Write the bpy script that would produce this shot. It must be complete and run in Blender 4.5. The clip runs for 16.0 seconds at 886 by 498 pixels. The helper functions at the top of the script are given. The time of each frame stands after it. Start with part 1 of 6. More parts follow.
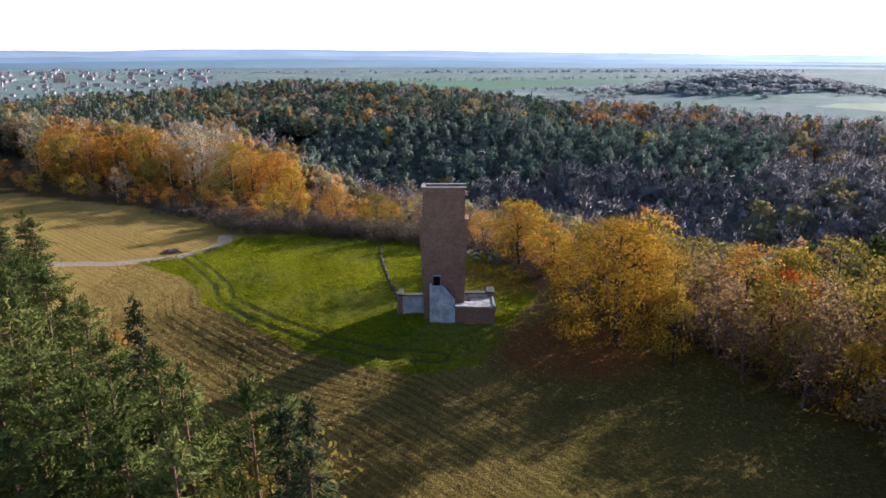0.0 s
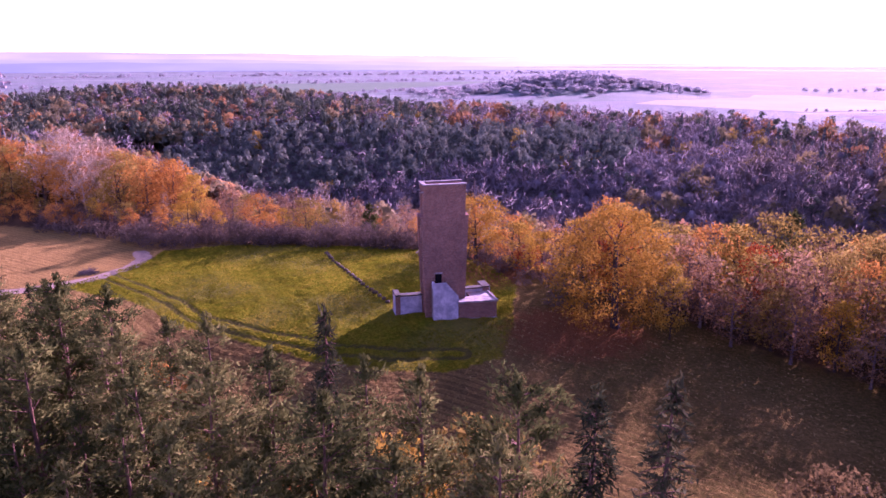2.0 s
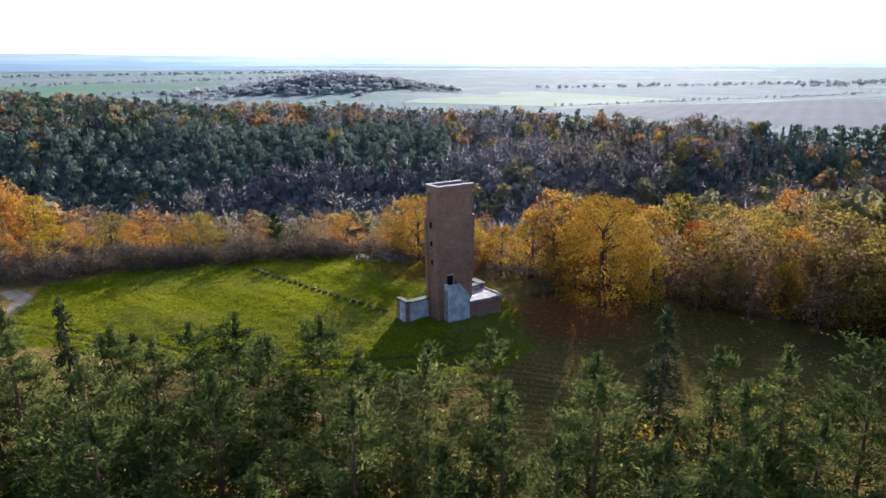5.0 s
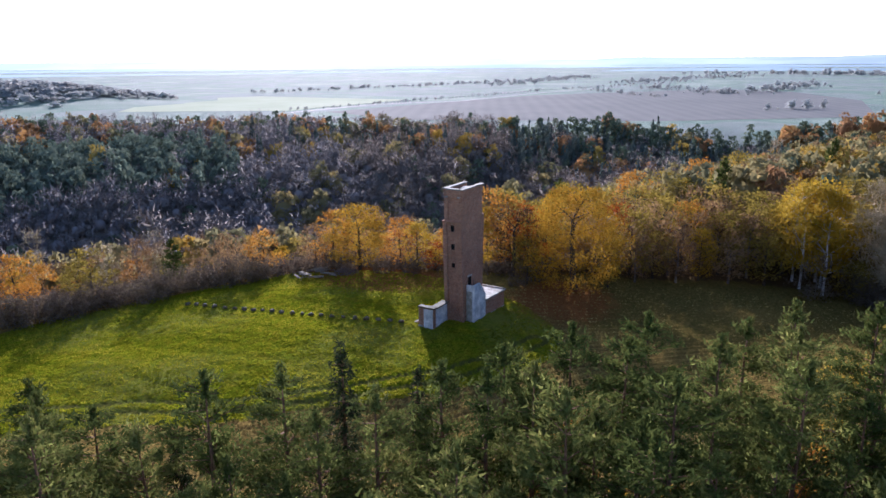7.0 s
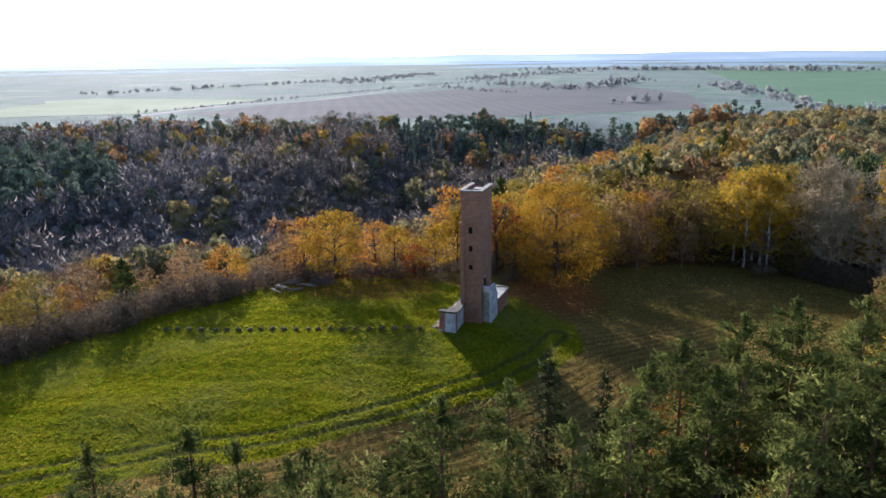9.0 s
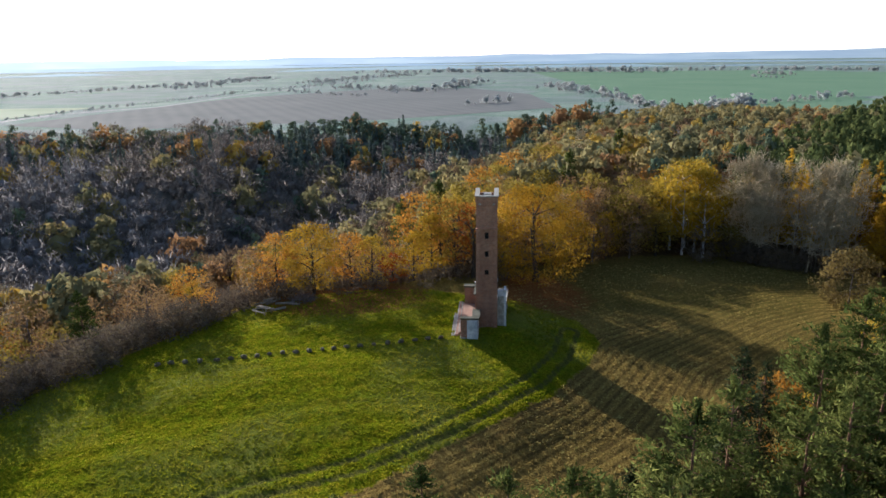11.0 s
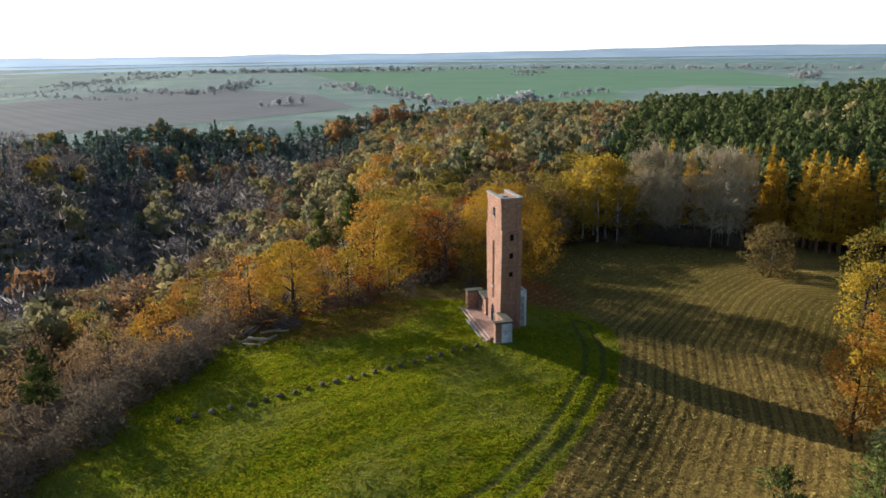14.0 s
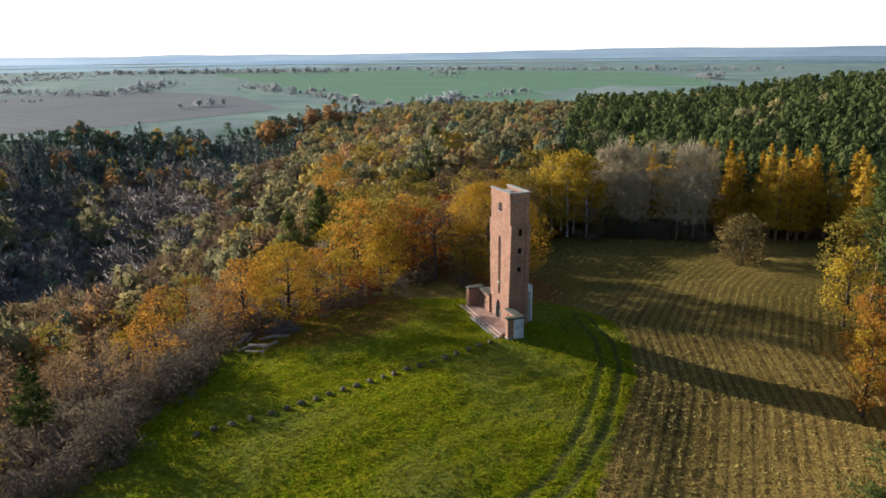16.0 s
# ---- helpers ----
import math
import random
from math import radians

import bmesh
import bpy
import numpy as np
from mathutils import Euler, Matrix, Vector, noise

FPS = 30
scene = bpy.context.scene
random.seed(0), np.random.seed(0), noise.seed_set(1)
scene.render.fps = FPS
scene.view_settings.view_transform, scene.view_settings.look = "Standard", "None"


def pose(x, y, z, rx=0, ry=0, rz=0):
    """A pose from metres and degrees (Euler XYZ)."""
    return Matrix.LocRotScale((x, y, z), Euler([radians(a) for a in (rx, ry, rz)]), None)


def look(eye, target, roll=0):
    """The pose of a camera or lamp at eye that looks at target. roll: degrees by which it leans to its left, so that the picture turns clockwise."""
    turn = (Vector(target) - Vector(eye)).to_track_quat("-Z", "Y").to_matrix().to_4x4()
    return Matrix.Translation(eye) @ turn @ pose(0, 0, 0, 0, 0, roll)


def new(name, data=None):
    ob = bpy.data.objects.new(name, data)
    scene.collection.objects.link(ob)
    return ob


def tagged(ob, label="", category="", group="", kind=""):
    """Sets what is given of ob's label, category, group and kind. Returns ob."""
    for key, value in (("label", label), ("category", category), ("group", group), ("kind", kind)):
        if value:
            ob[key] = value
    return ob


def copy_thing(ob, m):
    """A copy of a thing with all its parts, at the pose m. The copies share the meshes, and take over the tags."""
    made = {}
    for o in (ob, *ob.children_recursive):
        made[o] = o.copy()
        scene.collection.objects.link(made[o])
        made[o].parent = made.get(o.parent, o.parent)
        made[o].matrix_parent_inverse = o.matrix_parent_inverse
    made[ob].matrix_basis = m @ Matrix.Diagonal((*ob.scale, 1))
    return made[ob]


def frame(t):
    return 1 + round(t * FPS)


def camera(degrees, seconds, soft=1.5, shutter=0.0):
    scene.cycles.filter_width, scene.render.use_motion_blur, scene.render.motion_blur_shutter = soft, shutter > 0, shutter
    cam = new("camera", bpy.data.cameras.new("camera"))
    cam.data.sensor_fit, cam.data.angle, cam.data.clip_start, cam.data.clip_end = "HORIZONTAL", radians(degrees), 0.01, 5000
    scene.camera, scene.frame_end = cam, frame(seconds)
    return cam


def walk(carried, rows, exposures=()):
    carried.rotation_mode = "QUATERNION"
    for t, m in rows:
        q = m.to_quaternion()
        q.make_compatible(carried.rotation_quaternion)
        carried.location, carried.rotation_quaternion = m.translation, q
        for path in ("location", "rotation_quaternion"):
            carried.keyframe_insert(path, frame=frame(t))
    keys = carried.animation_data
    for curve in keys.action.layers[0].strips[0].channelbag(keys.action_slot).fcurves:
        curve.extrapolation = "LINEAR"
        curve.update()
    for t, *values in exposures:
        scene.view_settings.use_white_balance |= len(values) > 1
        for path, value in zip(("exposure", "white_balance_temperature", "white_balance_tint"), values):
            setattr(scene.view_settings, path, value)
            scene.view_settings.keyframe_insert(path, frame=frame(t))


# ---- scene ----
cam = camera(64.25, 16.0, 1.6)
PATH = [
    (0.0, pose(-0.49, -71.22, 27.77, 74.64, 0.02, 0.18)),
    (0.5, pose(-4.92, -71.16, 27.63, 74.75, 0.03, -3.38)),
    (1.0, pose(-9.22, -70.82, 27.48, 74.80, 0.11, -6.91)),
    (1.5, pose(-13.57, -70.09, 27.37, 74.79, 0.08, -10.37)),
    (2.0, pose(-17.85, -69.21, 27.18, 74.85, 0.10, -13.89)),
    (2.5, pose(-21.99, -68.01, 27.05, 74.81, 0.10, -17.45)),
    (3.0, pose(-26.24, -66.43, 27.19, 74.80, 0.01, -21.04)),
    (3.5, pose(-30.51, -64.64, 27.19, 74.81, -0.05, -24.55)),
    (4.0, pose(-34.70, -62.53, 27.14, 74.84, -0.05, -27.99)),
    (4.5, pose(-38.52, -60.30, 27.24, 74.83, -0.03, -31.42)),
    (5.0, pose(-42.19, -57.84, 27.33, 74.81, -0.01, -34.84)),
    (5.5, pose(-45.71, -55.15, 27.43, 74.80, 0.01, -38.27)),
    (6.0, pose(-49.06, -52.26, 27.53, 74.78, 0.02, -41.69)),
    (6.5, pose(-52.22, -49.17, 27.62, 74.77, 0.04, -45.12)),
    (6.6, pose(-54.59, -46.23, 27.59, 74.81, 0.12, -47.97)),
    (6.7, pose(-56.96, -43.30, 27.56, 74.85, 0.20, -50.83)),
    (6.8, pose(-59.33, -40.37, 27.53, 74.90, 0.28, -53.68)),
    (6.9, pose(-61.70, -37.43, 27.50, 74.94, 0.36, -56.53)),
    (7.0, pose(-64.07, -34.50, 27.47, 74.98, 0.44, -59.39)),
    (7.5, pose(-65.91, -30.62, 27.52, 74.93, 0.52, -62.59)),
    (8.0, pose(-67.72, -26.56, 27.62, 74.87, 0.55, -65.82)),
    (8.5, pose(-69.28, -22.35, 27.64, 74.87, 0.56, -69.08)),
    (9.0, pose(-70.42, -18.08, 27.95, 74.68, 0.66, -72.35)),
    (9.5, pose(-71.50, -13.71, 28.08, 74.69, 0.70, -75.71)),
    (10.0, pose(-72.31, -9.28, 28.22, 74.70, 0.74, -79.06)),
    (10.5, pose(-72.85, -4.81, 28.36, 74.71, 0.78, -82.42)),
    (11.0, pose(-73.11, -0.31, 28.50, 74.72, 0.82, -85.77)),
    (11.5, pose(-73.08, 4.20, 28.64, 74.73, 0.86, -89.13)),
    (12.0, pose(-72.52, 8.76, 28.76, 74.63, 0.86, -92.51)),
    (12.5, pose(-71.75, 13.34, 28.75, 74.59, 0.86, -95.90)),
    (13.0, pose(-70.70, 17.71, 28.70, 74.54, 0.88, -99.23)),
    (13.5, pose(-69.42, 22.15, 28.83, 74.52, 0.86, -102.66)),
    (14.0, pose(-68.53, 24.98, 28.98, 74.46, 0.85, -104.84)),
    (14.5, pose(-67.71, 27.14, 28.84, 74.49, 0.79, -106.59)),
    (15.0, pose(-66.76, 29.25, 28.70, 74.50, 0.71, -108.28)),
    (15.5, pose(-65.72, 31.34, 28.50, 74.48, 0.71, -110.00)),
    (16.0, pose(-64.67, 33.37, 28.34, 74.49, 0.64, -111.67)),
]
walk(cam, PATH, [(0.0, 1.20, 5550, 21), (1.2, 1.22, 5600, 24), (2.0, 1.60, 5800, 125), (2.5, 1.42, 5650, 42), (3.2, 1.34, 5500, 18), (4.0, 1.38, 5450, 18), (7.0, 1.36, 5350, 26), (9.0, 1.20, 5550, 19), (12.5, 1.0, 5850, 10), (16.0, 0.96, 5950, 11)])

# ---- world, sun, exposure ----
SUN_TO = Vector((0.736, 0.618, 0.280)).normalized()      # the way to the sun
world = bpy.data.worlds.new("world")
scene.world = world
world.use_nodes = True
wn = world.node_tree
sky = wn.nodes.new("ShaderNodeTexSky")
sky.sky_type = "NISHITA"
sky.sun_disc = False
sky.sun_elevation = math.asin(SUN_TO.z)
sky.sun_rotation = math.atan2(SUN_TO.x, SUN_TO.y)
sky.altitude = 150
sky.air_density = 1.0
sky.dust_density = 0.7
sky.ozone_density = 1.0
wn.links.new(sky.outputs[0], wn.nodes["Background"].inputs[0])
wn.nodes["Background"].inputs[1].default_value = 0.085
# bright haze low over the horizon
veil = wn.nodes.new("ShaderNodeBackground")
veil.inputs[0].default_value = (0.93, 0.97, 1.0, 1)
aim = wn.nodes.new("ShaderNodeTexCoord")
parts_of = wn.nodes.new("ShaderNodeSeparateXYZ")
wn.links.new(aim.outputs["Generated"], parts_of.inputs[0])
up = wn.nodes.new("ShaderNodeMath")
up.operation, up.use_clamp = "SUBTRACT", True
up.inputs[0].default_value = 1.0
wn.links.new(parts_of.outputs[2], up.inputs[1])
fall = wn.nodes.new("ShaderNodeMath")
fall.operation = "POWER"
fall.inputs[1].default_value = 9.0
wn.links.new(up.outputs[0], fall.inputs[0])
gain = wn.nodes.new("ShaderNodeMath")
gain.operation = "MULTIPLY"
sunward = wn.nodes.new("ShaderNodeVectorMath")
sunward.operation = "DOT_PRODUCT"
sunward.inputs[1].default_value = (SUN_TO.x, SUN_TO.y, 0)
wn.links.new(aim.outputs["Generated"], sunward.inputs[0])
spread = wn.nodes.new("ShaderNodeMapRange")
for slot, value in zip(("From Min", "From Max", "To Min", "To Max"), (-0.3, 0.9, 0.30, 0.66)):
    spread.inputs[slot].default_value = value
wn.links.new(sunward.outputs["Value"], spread.inputs["Value"])
wn.links.new(spread.outputs["Result"], gain.inputs[1])
wn.links.new(fall.outputs[0], gain.inputs[0])
wn.links.new(gain.outputs[0], veil.inputs[1])
both = wn.nodes.new("ShaderNodeAddShader")
wn.links.new(wn.nodes["Background"].outputs[0], both.inputs[0])
wn.links.new(veil.outputs[0], both.inputs[1])
wn.links.new(both.outputs[0], wn.nodes["World Output"].inputs[0])
sun = new("sun", bpy.data.lights.new("sun", "SUN"))
sun.data.energy = 5.0
sun.data.angle = radians(0.6)
sun.data.color = (1.0, 0.90, 0.77)
sun.matrix_world = look(SUN_TO * 200, (0, 0, 0))

# ---- small helpers ----
def link_mesh(name, mesh, parent=None, mats=(), label=""):
    ob = new(name, mesh)
    for m in mats:
        mesh.materials.append(m)
    if parent is not None:
        ob.parent = parent
    if label:
        ob["label"] = label
    return ob


def part(name, bm, material, parent, label=""):
    """Links a bmesh as one mesh object under a thing or a part."""
    mesh = bpy.data.meshes.new(name)
    bmesh.ops.recalc_face_normals(bm, faces=bm.faces)
    bm.to_mesh(mesh)
    bm.free()
    return link_mesh(name, mesh, parent, [material], label)


def mesh_np(name, verts, faces, smooth=False, tone=None):
    """A mesh from arrays: verts (n, 3), faces (m, 3) or (m, 4)."""
    verts, faces = np.asarray(verts, np.float32), np.asarray(faces, np.int32)
    k = faces.shape[1]
    mesh = bpy.data.meshes.new(name)
    mesh.vertices.add(len(verts))
    mesh.vertices.foreach_set("co", verts.ravel())
    mesh.loops.add(faces.size)
    mesh.loops.foreach_set("vertex_index", faces.ravel())
    mesh.polygons.add(len(faces))
    mesh.polygons.foreach_set("loop_start", np.arange(0, faces.size, k, dtype=np.int32))
    mesh.polygons.foreach_set("use_smooth", np.full(len(faces), smooth))
    if tone is not None:
        layer = mesh.attributes.new("tone", "FLOAT", "POINT")
        layer.data.foreach_set("value", np.asarray(tone, np.float32))
    mesh.update(calc_edges=True)
    mesh.validate()
    return mesh


def box(bm, x0, x1, y0, y1, z0, z1, bevel=0.0):
    made = bmesh.ops.create_cube(bm, size=1, matrix=Matrix.Translation(((x0 + x1) / 2, (y0 + y1) / 2, (z0 + z1) / 2))
                                 @ Matrix.Diagonal((x1 - x0, y1 - y0, z1 - z0, 1)))
    if bevel:
        edges = list({e for v in made["verts"] for e in v.link_edges})
        bmesh.ops.bevel(bm, geom=edges, offset=bevel, segments=1, affect="EDGES")
    return bm


def boxed(*args, **kw):
    return box(bmesh.new(), *args, **kw)


def prism(bm, outline, z0, z1):
    """Upright prism over an outline of (x, y), counter-clockwise."""
    low = [bm.verts.new((x, y, z0)) for x, y in outline]
    top = [bm.verts.new((x, y, z1)) for x, y in outline]
    n = len(outline)
    bm.faces.new(low[::-1]), bm.faces.new(top)
    for i in range(n):
        bm.faces.new((low[i], low[(i + 1) % n], top[(i + 1) % n], top[i]))
    return bm


# ---- materials ----
def material(name, rough=0.85, spec=0.25):
    m = bpy.data.materials.new(name)
    m.use_nodes = True
    b = m.node_tree.nodes["Principled BSDF"]
    b.inputs["Roughness"].default_value = rough
    b.inputs["Specular IOR Level"].default_value = spec
    return m, m.node_tree, b


def node(nt, kind, **inputs):
    n = nt.nodes.new(kind)
    for key, value in inputs.items():
        n.inputs[key.replace("_", " ")].default_value = value
    return n


def ramp(nt, fac, stops):
    n = nt.nodes.new("ShaderNodeValToRGB")
    while len(n.color_ramp.elements) < len(stops):
        n.color_ramp.elements.new(0.5)
    for e, (at, colour) in zip(n.color_ramp.elements, stops):
        e.position, e.color = at, (*colour, 1)
    nt.links.new(fac, n.inputs[0])
    return n.outputs[0]


def mixed(nt, fac, a, b, how="MIX"):
    n = nt.nodes.new("ShaderNodeMix")
    n.data_type, n.blend_type = "RGBA", how
    for value, slot in ((fac, 0), (a, 6), (b, 7)):
        if isinstance(value, (int, float)):
            n.inputs[slot].default_value = value
        elif isinstance(value, tuple):
            n.inputs[slot].default_value = (*value, 1)
        else:
            nt.links.new(value, n.inputs[slot])
    return n.outputs[2]


def calc(nt, how, a, b=0.0, clamp=False):
    n = nt.nodes.new("ShaderNodeMath")
    n.operation, n.use_clamp = how, clamp
    for value, slot in ((a, 0), (b, 1)):
        if isinstance(value, (int, float)):
            n.inputs[slot].default_value = value
        else:
            nt.links.new(value, n.inputs[slot])
    return n.outputs[0]


def noised(nt, where, scale, detail=4.0, rough=0.55):
    n = node(nt, "ShaderNodeTexNoise", Scale=scale, Detail=detail, Roughness=rough)
    if where is not None:
        nt.links.new(where, n.inputs["Vector"])
    return n.outputs["Fac"]


def bumped(nt, bsdf, height, strength, distance):
    n = node(nt, "ShaderNodeBump", Strength=strength, Distance=distance)
    nt.links.new(height, n.inputs["Height"])
    nt.links.new(n.outputs[0], bsdf.inputs["Normal"])


def attribute(nt, name):
    n = nt.nodes.new("ShaderNodeAttribute")
    n.attribute_name = name
    return n.outputs["Fac"]


def place(nt, world_space=True):
    if world_space:
        return nt.nodes.new("ShaderNodeNewGeometry").outputs["Position"]
    return nt.nodes.new("ShaderNodeTexCoord").outputs["Object"]


def leaf_material(name, stops, through_light=0.4, by_tone=False):
    """Leaves: each leaf varies, each tree varies, and light shines through them."""
    m = bpy.data.materials.new(name)
    m.use_nodes = True
    nt = m.node_tree
    nt.nodes.remove(nt.nodes["Principled BSDF"])
    leaf = nt.nodes.new("ShaderNodeNewGeometry").outputs["Random Per Island"]
    tree = attribute(nt, "tone") if by_tone else nt.nodes.new("ShaderNodeObjectInfo").outputs["Random"]
    fac = calc(nt, "ADD", calc(nt, "MULTIPLY", leaf, 0.3 if by_tone else 0.5), calc(nt, "MULTIPLY", tree, 0.7 if by_tone else 0.5))
    colour = ramp(nt, fac, stops)
    d = nt.nodes.new("ShaderNodeBsdfDiffuse")
    t = nt.nodes.new("ShaderNodeBsdfTranslucent")
    mix = nt.nodes.new("ShaderNodeMixShader")
    mix.inputs[0].default_value = through_light
    nt.links.new(colour, d.inputs[0])
    nt.links.new(colour, t.inputs[0])
    nt.links.new(d.outputs[0], mix.inputs[1])
    nt.links.new(t.outputs[0], mix.inputs[2])
    nt.links.new(mix.outputs[0], nt.nodes["Material Output"].inputs[0])
    return m


def bark_material(name, dark, light, scale=3.0):
    m, nt, b = material(name, 0.9, 0.1)
    where = place(nt, False)
    stretch = node(nt, "ShaderNodeMapping", Scale=(1, 1, 0.25))
    nt.links.new(where, stretch.inputs[0])
    f = noised(nt, stretch.outputs[0], scale * 4, 5)
    nt.links.new(ramp(nt, f, [(0.35, dark), (0.65, light)]), b.inputs["Base Color"])
    bumped(nt, b, f, 0.6, 0.04)
    return m


def brick_material():
    m, nt, b = material("red_brown_brick", 0.9, 0.15)
    where = place(nt, False)
    split = nt.nodes.new("ShaderNodeSeparateXYZ")
    nt.links.new(where, split.inputs[0])
    along = calc(nt, "ADD", split.outputs[0], split.outputs[1])
    flat = nt.nodes.new("ShaderNodeCombineXYZ")
    nt.links.new(along, flat.inputs[0])
    nt.links.new(split.outputs[2], flat.inputs[1])
    t = node(nt, "ShaderNodeTexBrick", Scale=1.0, Mortar_Size=0.011, Bias=-0.2, Brick_Width=0.25, Row_Height=0.077)
    t.inputs["Color1"].default_value = (0.265, 0.128, 0.084, 1)
    t.inputs["Color2"].default_value = (0.440, 0.240, 0.150, 1)
    t.inputs["Mortar"].default_value = (0.38, 0.29, 0.215, 1)
    nt.links.new(flat.outputs[0], t.inputs["Vector"])
    big = ramp(nt, noised(nt, where, 0.7, 5), [(0.3, (0.80, 0.78, 0.77)), (0.7, (1.08, 1.04, 1.02))])
    patch = ramp(nt, noised(nt, where, 2.6, 6, 0.65), [(0.42, (0.86, 0.84, 0.84)), (0.62, (1.10, 1.05, 1.03))])
    colour = mixed(nt, 1.0, mixed(nt, 1.0, t.outputs[0], big, "MULTIPLY"), patch, "MULTIPLY")
    nt.links.new(colour, b.inputs["Base Color"])
    h = calc(nt, "ADD", calc(nt, "MULTIPLY", t.outputs["Fac"], -1.0), noised(nt, where, 9.0, 4))
    bumped(nt, b, h, 0.7, 0.02)
    return m


def stony_material(name, dark, light, scale=2.0, stain=(0.5, 0.5, 0.47), rough=0.85):
    m, nt, b = material(name, rough, 0.2)
    where = place(nt, False)
    f = noised(nt, where, scale * 5, 6, 0.6)
    base = ramp(nt, f, [(0.3, dark), (0.7, light)])
    wear = ramp(nt, noised(nt, where, scale * 0.6, 5, 0.65), [(0.40, stain), (0.62, (1.0, 1.0, 1.0))])
    nt.links.new(mixed(nt, 1.0, base, wear, "MULTIPLY"), b.inputs["Base Color"])
    bumped(nt, b, f, 0.5, 0.03)
    return m


def plain_material(name, colour, rough=0.7, spec=0.2, vary=0.25):
    m, nt, b = material(name, rough, spec)
    f = noised(nt, place(nt, False), 6.0, 5)
    low = tuple(c * (1 - vary) for c in colour)
    high = tuple(min(1.0, c * (1 + vary)) for c in colour)
    nt.links.new(ramp(nt, f, [(0.3, low), (0.7, high)]), b.inputs["Base Color"])
    return m


def ground_material():
    """Meadow, stubble, ruts, road, leaf litter and forest floor on one sheet."""
    m, nt, b = material("ground_cover", 1.0, 0.0)
    where = place(nt)
    fine, mid, big = noised(nt, where, 7.0, 6, 0.65), noised(nt, where, 0.9, 5, 0.6), noised(nt, where, 0.09, 4)
    tuft = noised(nt, where, 2.6, 5, 0.7)
    grass = ramp(nt, tuft, [(0.25, (0.058, 0.078, 0.004)), (0.5, (0.150, 0.170, 0.007)), (0.72, (0.265, 0.250, 0.016))])
    worn = ramp(nt, mid, [(0.40, (0.80, 0.92, 0.72)), (0.62, (1.22, 1.02, 1.0))])
    grass = mixed(nt, 1.0, grass, worn, "MULTIPLY")
    grass = mixed(nt, 1.0, grass, ramp(nt, fine, [(0.34, (0.55, 0.60, 0.55)), (0.66, (1.45, 1.38, 1.30))]), "MULTIPLY")
    grass = mixed(nt, ramp(nt, big, [(0.46, (0, 0, 0)), (0.62, (0.55, 0.55, 0.55))]), grass, (0.185, 0.185, 0.045))
    row = attribute(nt, "row")
    soil = ramp(nt, tuft, [(0.28, (0.070, 0.043, 0.017)), (0.5, (0.135, 0.086, 0.030)), (0.74, (0.235, 0.158, 0.050))])
    straw = ramp(nt, fine, [(0.32, (0.185, 0.120, 0.030)), (0.68, (0.490, 0.335, 0.095))])
    def wave(rate, wobble, by):
        turn = calc(nt, "ADD", calc(nt, "MULTIPLY", row, rate), calc(nt, "MULTIPLY", by, wobble))
        return calc(nt, "MULTIPLY", calc(nt, "ADD", calc(nt, "SINE", turn), 1.0), 0.5)
    rows = calc(nt, "ADD", calc(nt, "MULTIPLY", wave(2.1, 1.6, mid), 0.14), calc(nt, "ADD", calc(nt, "MULTIPLY", wave(6.4, 1.5, mid), 0.34), calc(nt, "MULTIPLY", wave(14.0, 2.5, tuft), 0.22)))
    rows = mixed(nt, attribute(nt, "sown"), (0.36, 0.36, 0.36), rows)
    clod = calc(nt, "MULTIPLY", calc(nt, "SUBTRACT", noised(nt, where, 3.6, 5, 0.75), 0.5), 1.6)
    patchy = calc(nt, "MULTIPLY", calc(nt, "SUBTRACT", big, 0.36), 0.7)
    stripe = ramp(nt, calc(nt, "ADD", rows, calc(nt, "ADD", clod, calc(nt, "ADD", patchy, attribute(nt, "dry")))), [(0.16, (0, 0, 0)), (0.72, (0.92, 0.92, 0.92))])
    field = mixed(nt, stripe, soil, straw)
    # weeds, their colour darkened further to stand for the thicket's shade
    weeds_and_shade = attribute(nt, "weeds_and_shade")
    field = mixed(nt, calc(nt, "MULTIPLY", weeds_and_shade, ramp(nt, tuft, [(0.35, (0.25, 0.25, 0.25)), (0.62, (0.95, 0.95, 0.95))])), field, (0.078, 0.072, 0.017))
    edge = calc(nt, "MULTIPLY", calc(nt, "SUBTRACT", mid, 0.5), 0.9)
    def mask(name, sharp=4.0):
        v = calc(nt, "ADD", attribute(nt, name), edge)
        return calc(nt, "ADD", calc(nt, "MULTIPLY", calc(nt, "SUBTRACT", v, 0.5), sharp), 0.5, True)
    colour = mixed(nt, mask("meadow", 7.0), field, grass)
    rut = ramp(nt, fine, [(0.3, (0.045, 0.055, 0.012)), (0.7, (0.125, 0.115, 0.032))])
    colour = mixed(nt, calc(nt, "MULTIPLY", mask("rut", 2.6), 0.9), colour, rut)
    litter = ramp(nt, fine, [(0.3, (0.090, 0.035, 0.014)), (0.5, (0.200, 0.080, 0.028)), (0.7, (0.290, 0.150, 0.045))])
    colour = mixed(nt, calc(nt, "MULTIPLY", mask("litter", 2.2), 0.85), colour, litter)
    floor_ = ramp(nt, fine, [(0.3, (0.045, 0.030, 0.016)), (0.7, (0.130, 0.085, 0.040))])
    colour = mixed(nt, mask("wood", 3.0), colour, floor_)
    gravel = ramp(nt, fine, [(0.3, (0.260, 0.200, 0.135)), (0.7, (0.430, 0.350, 0.250))])
    colour = mixed(nt, mask("road", 6.0), colour, gravel)
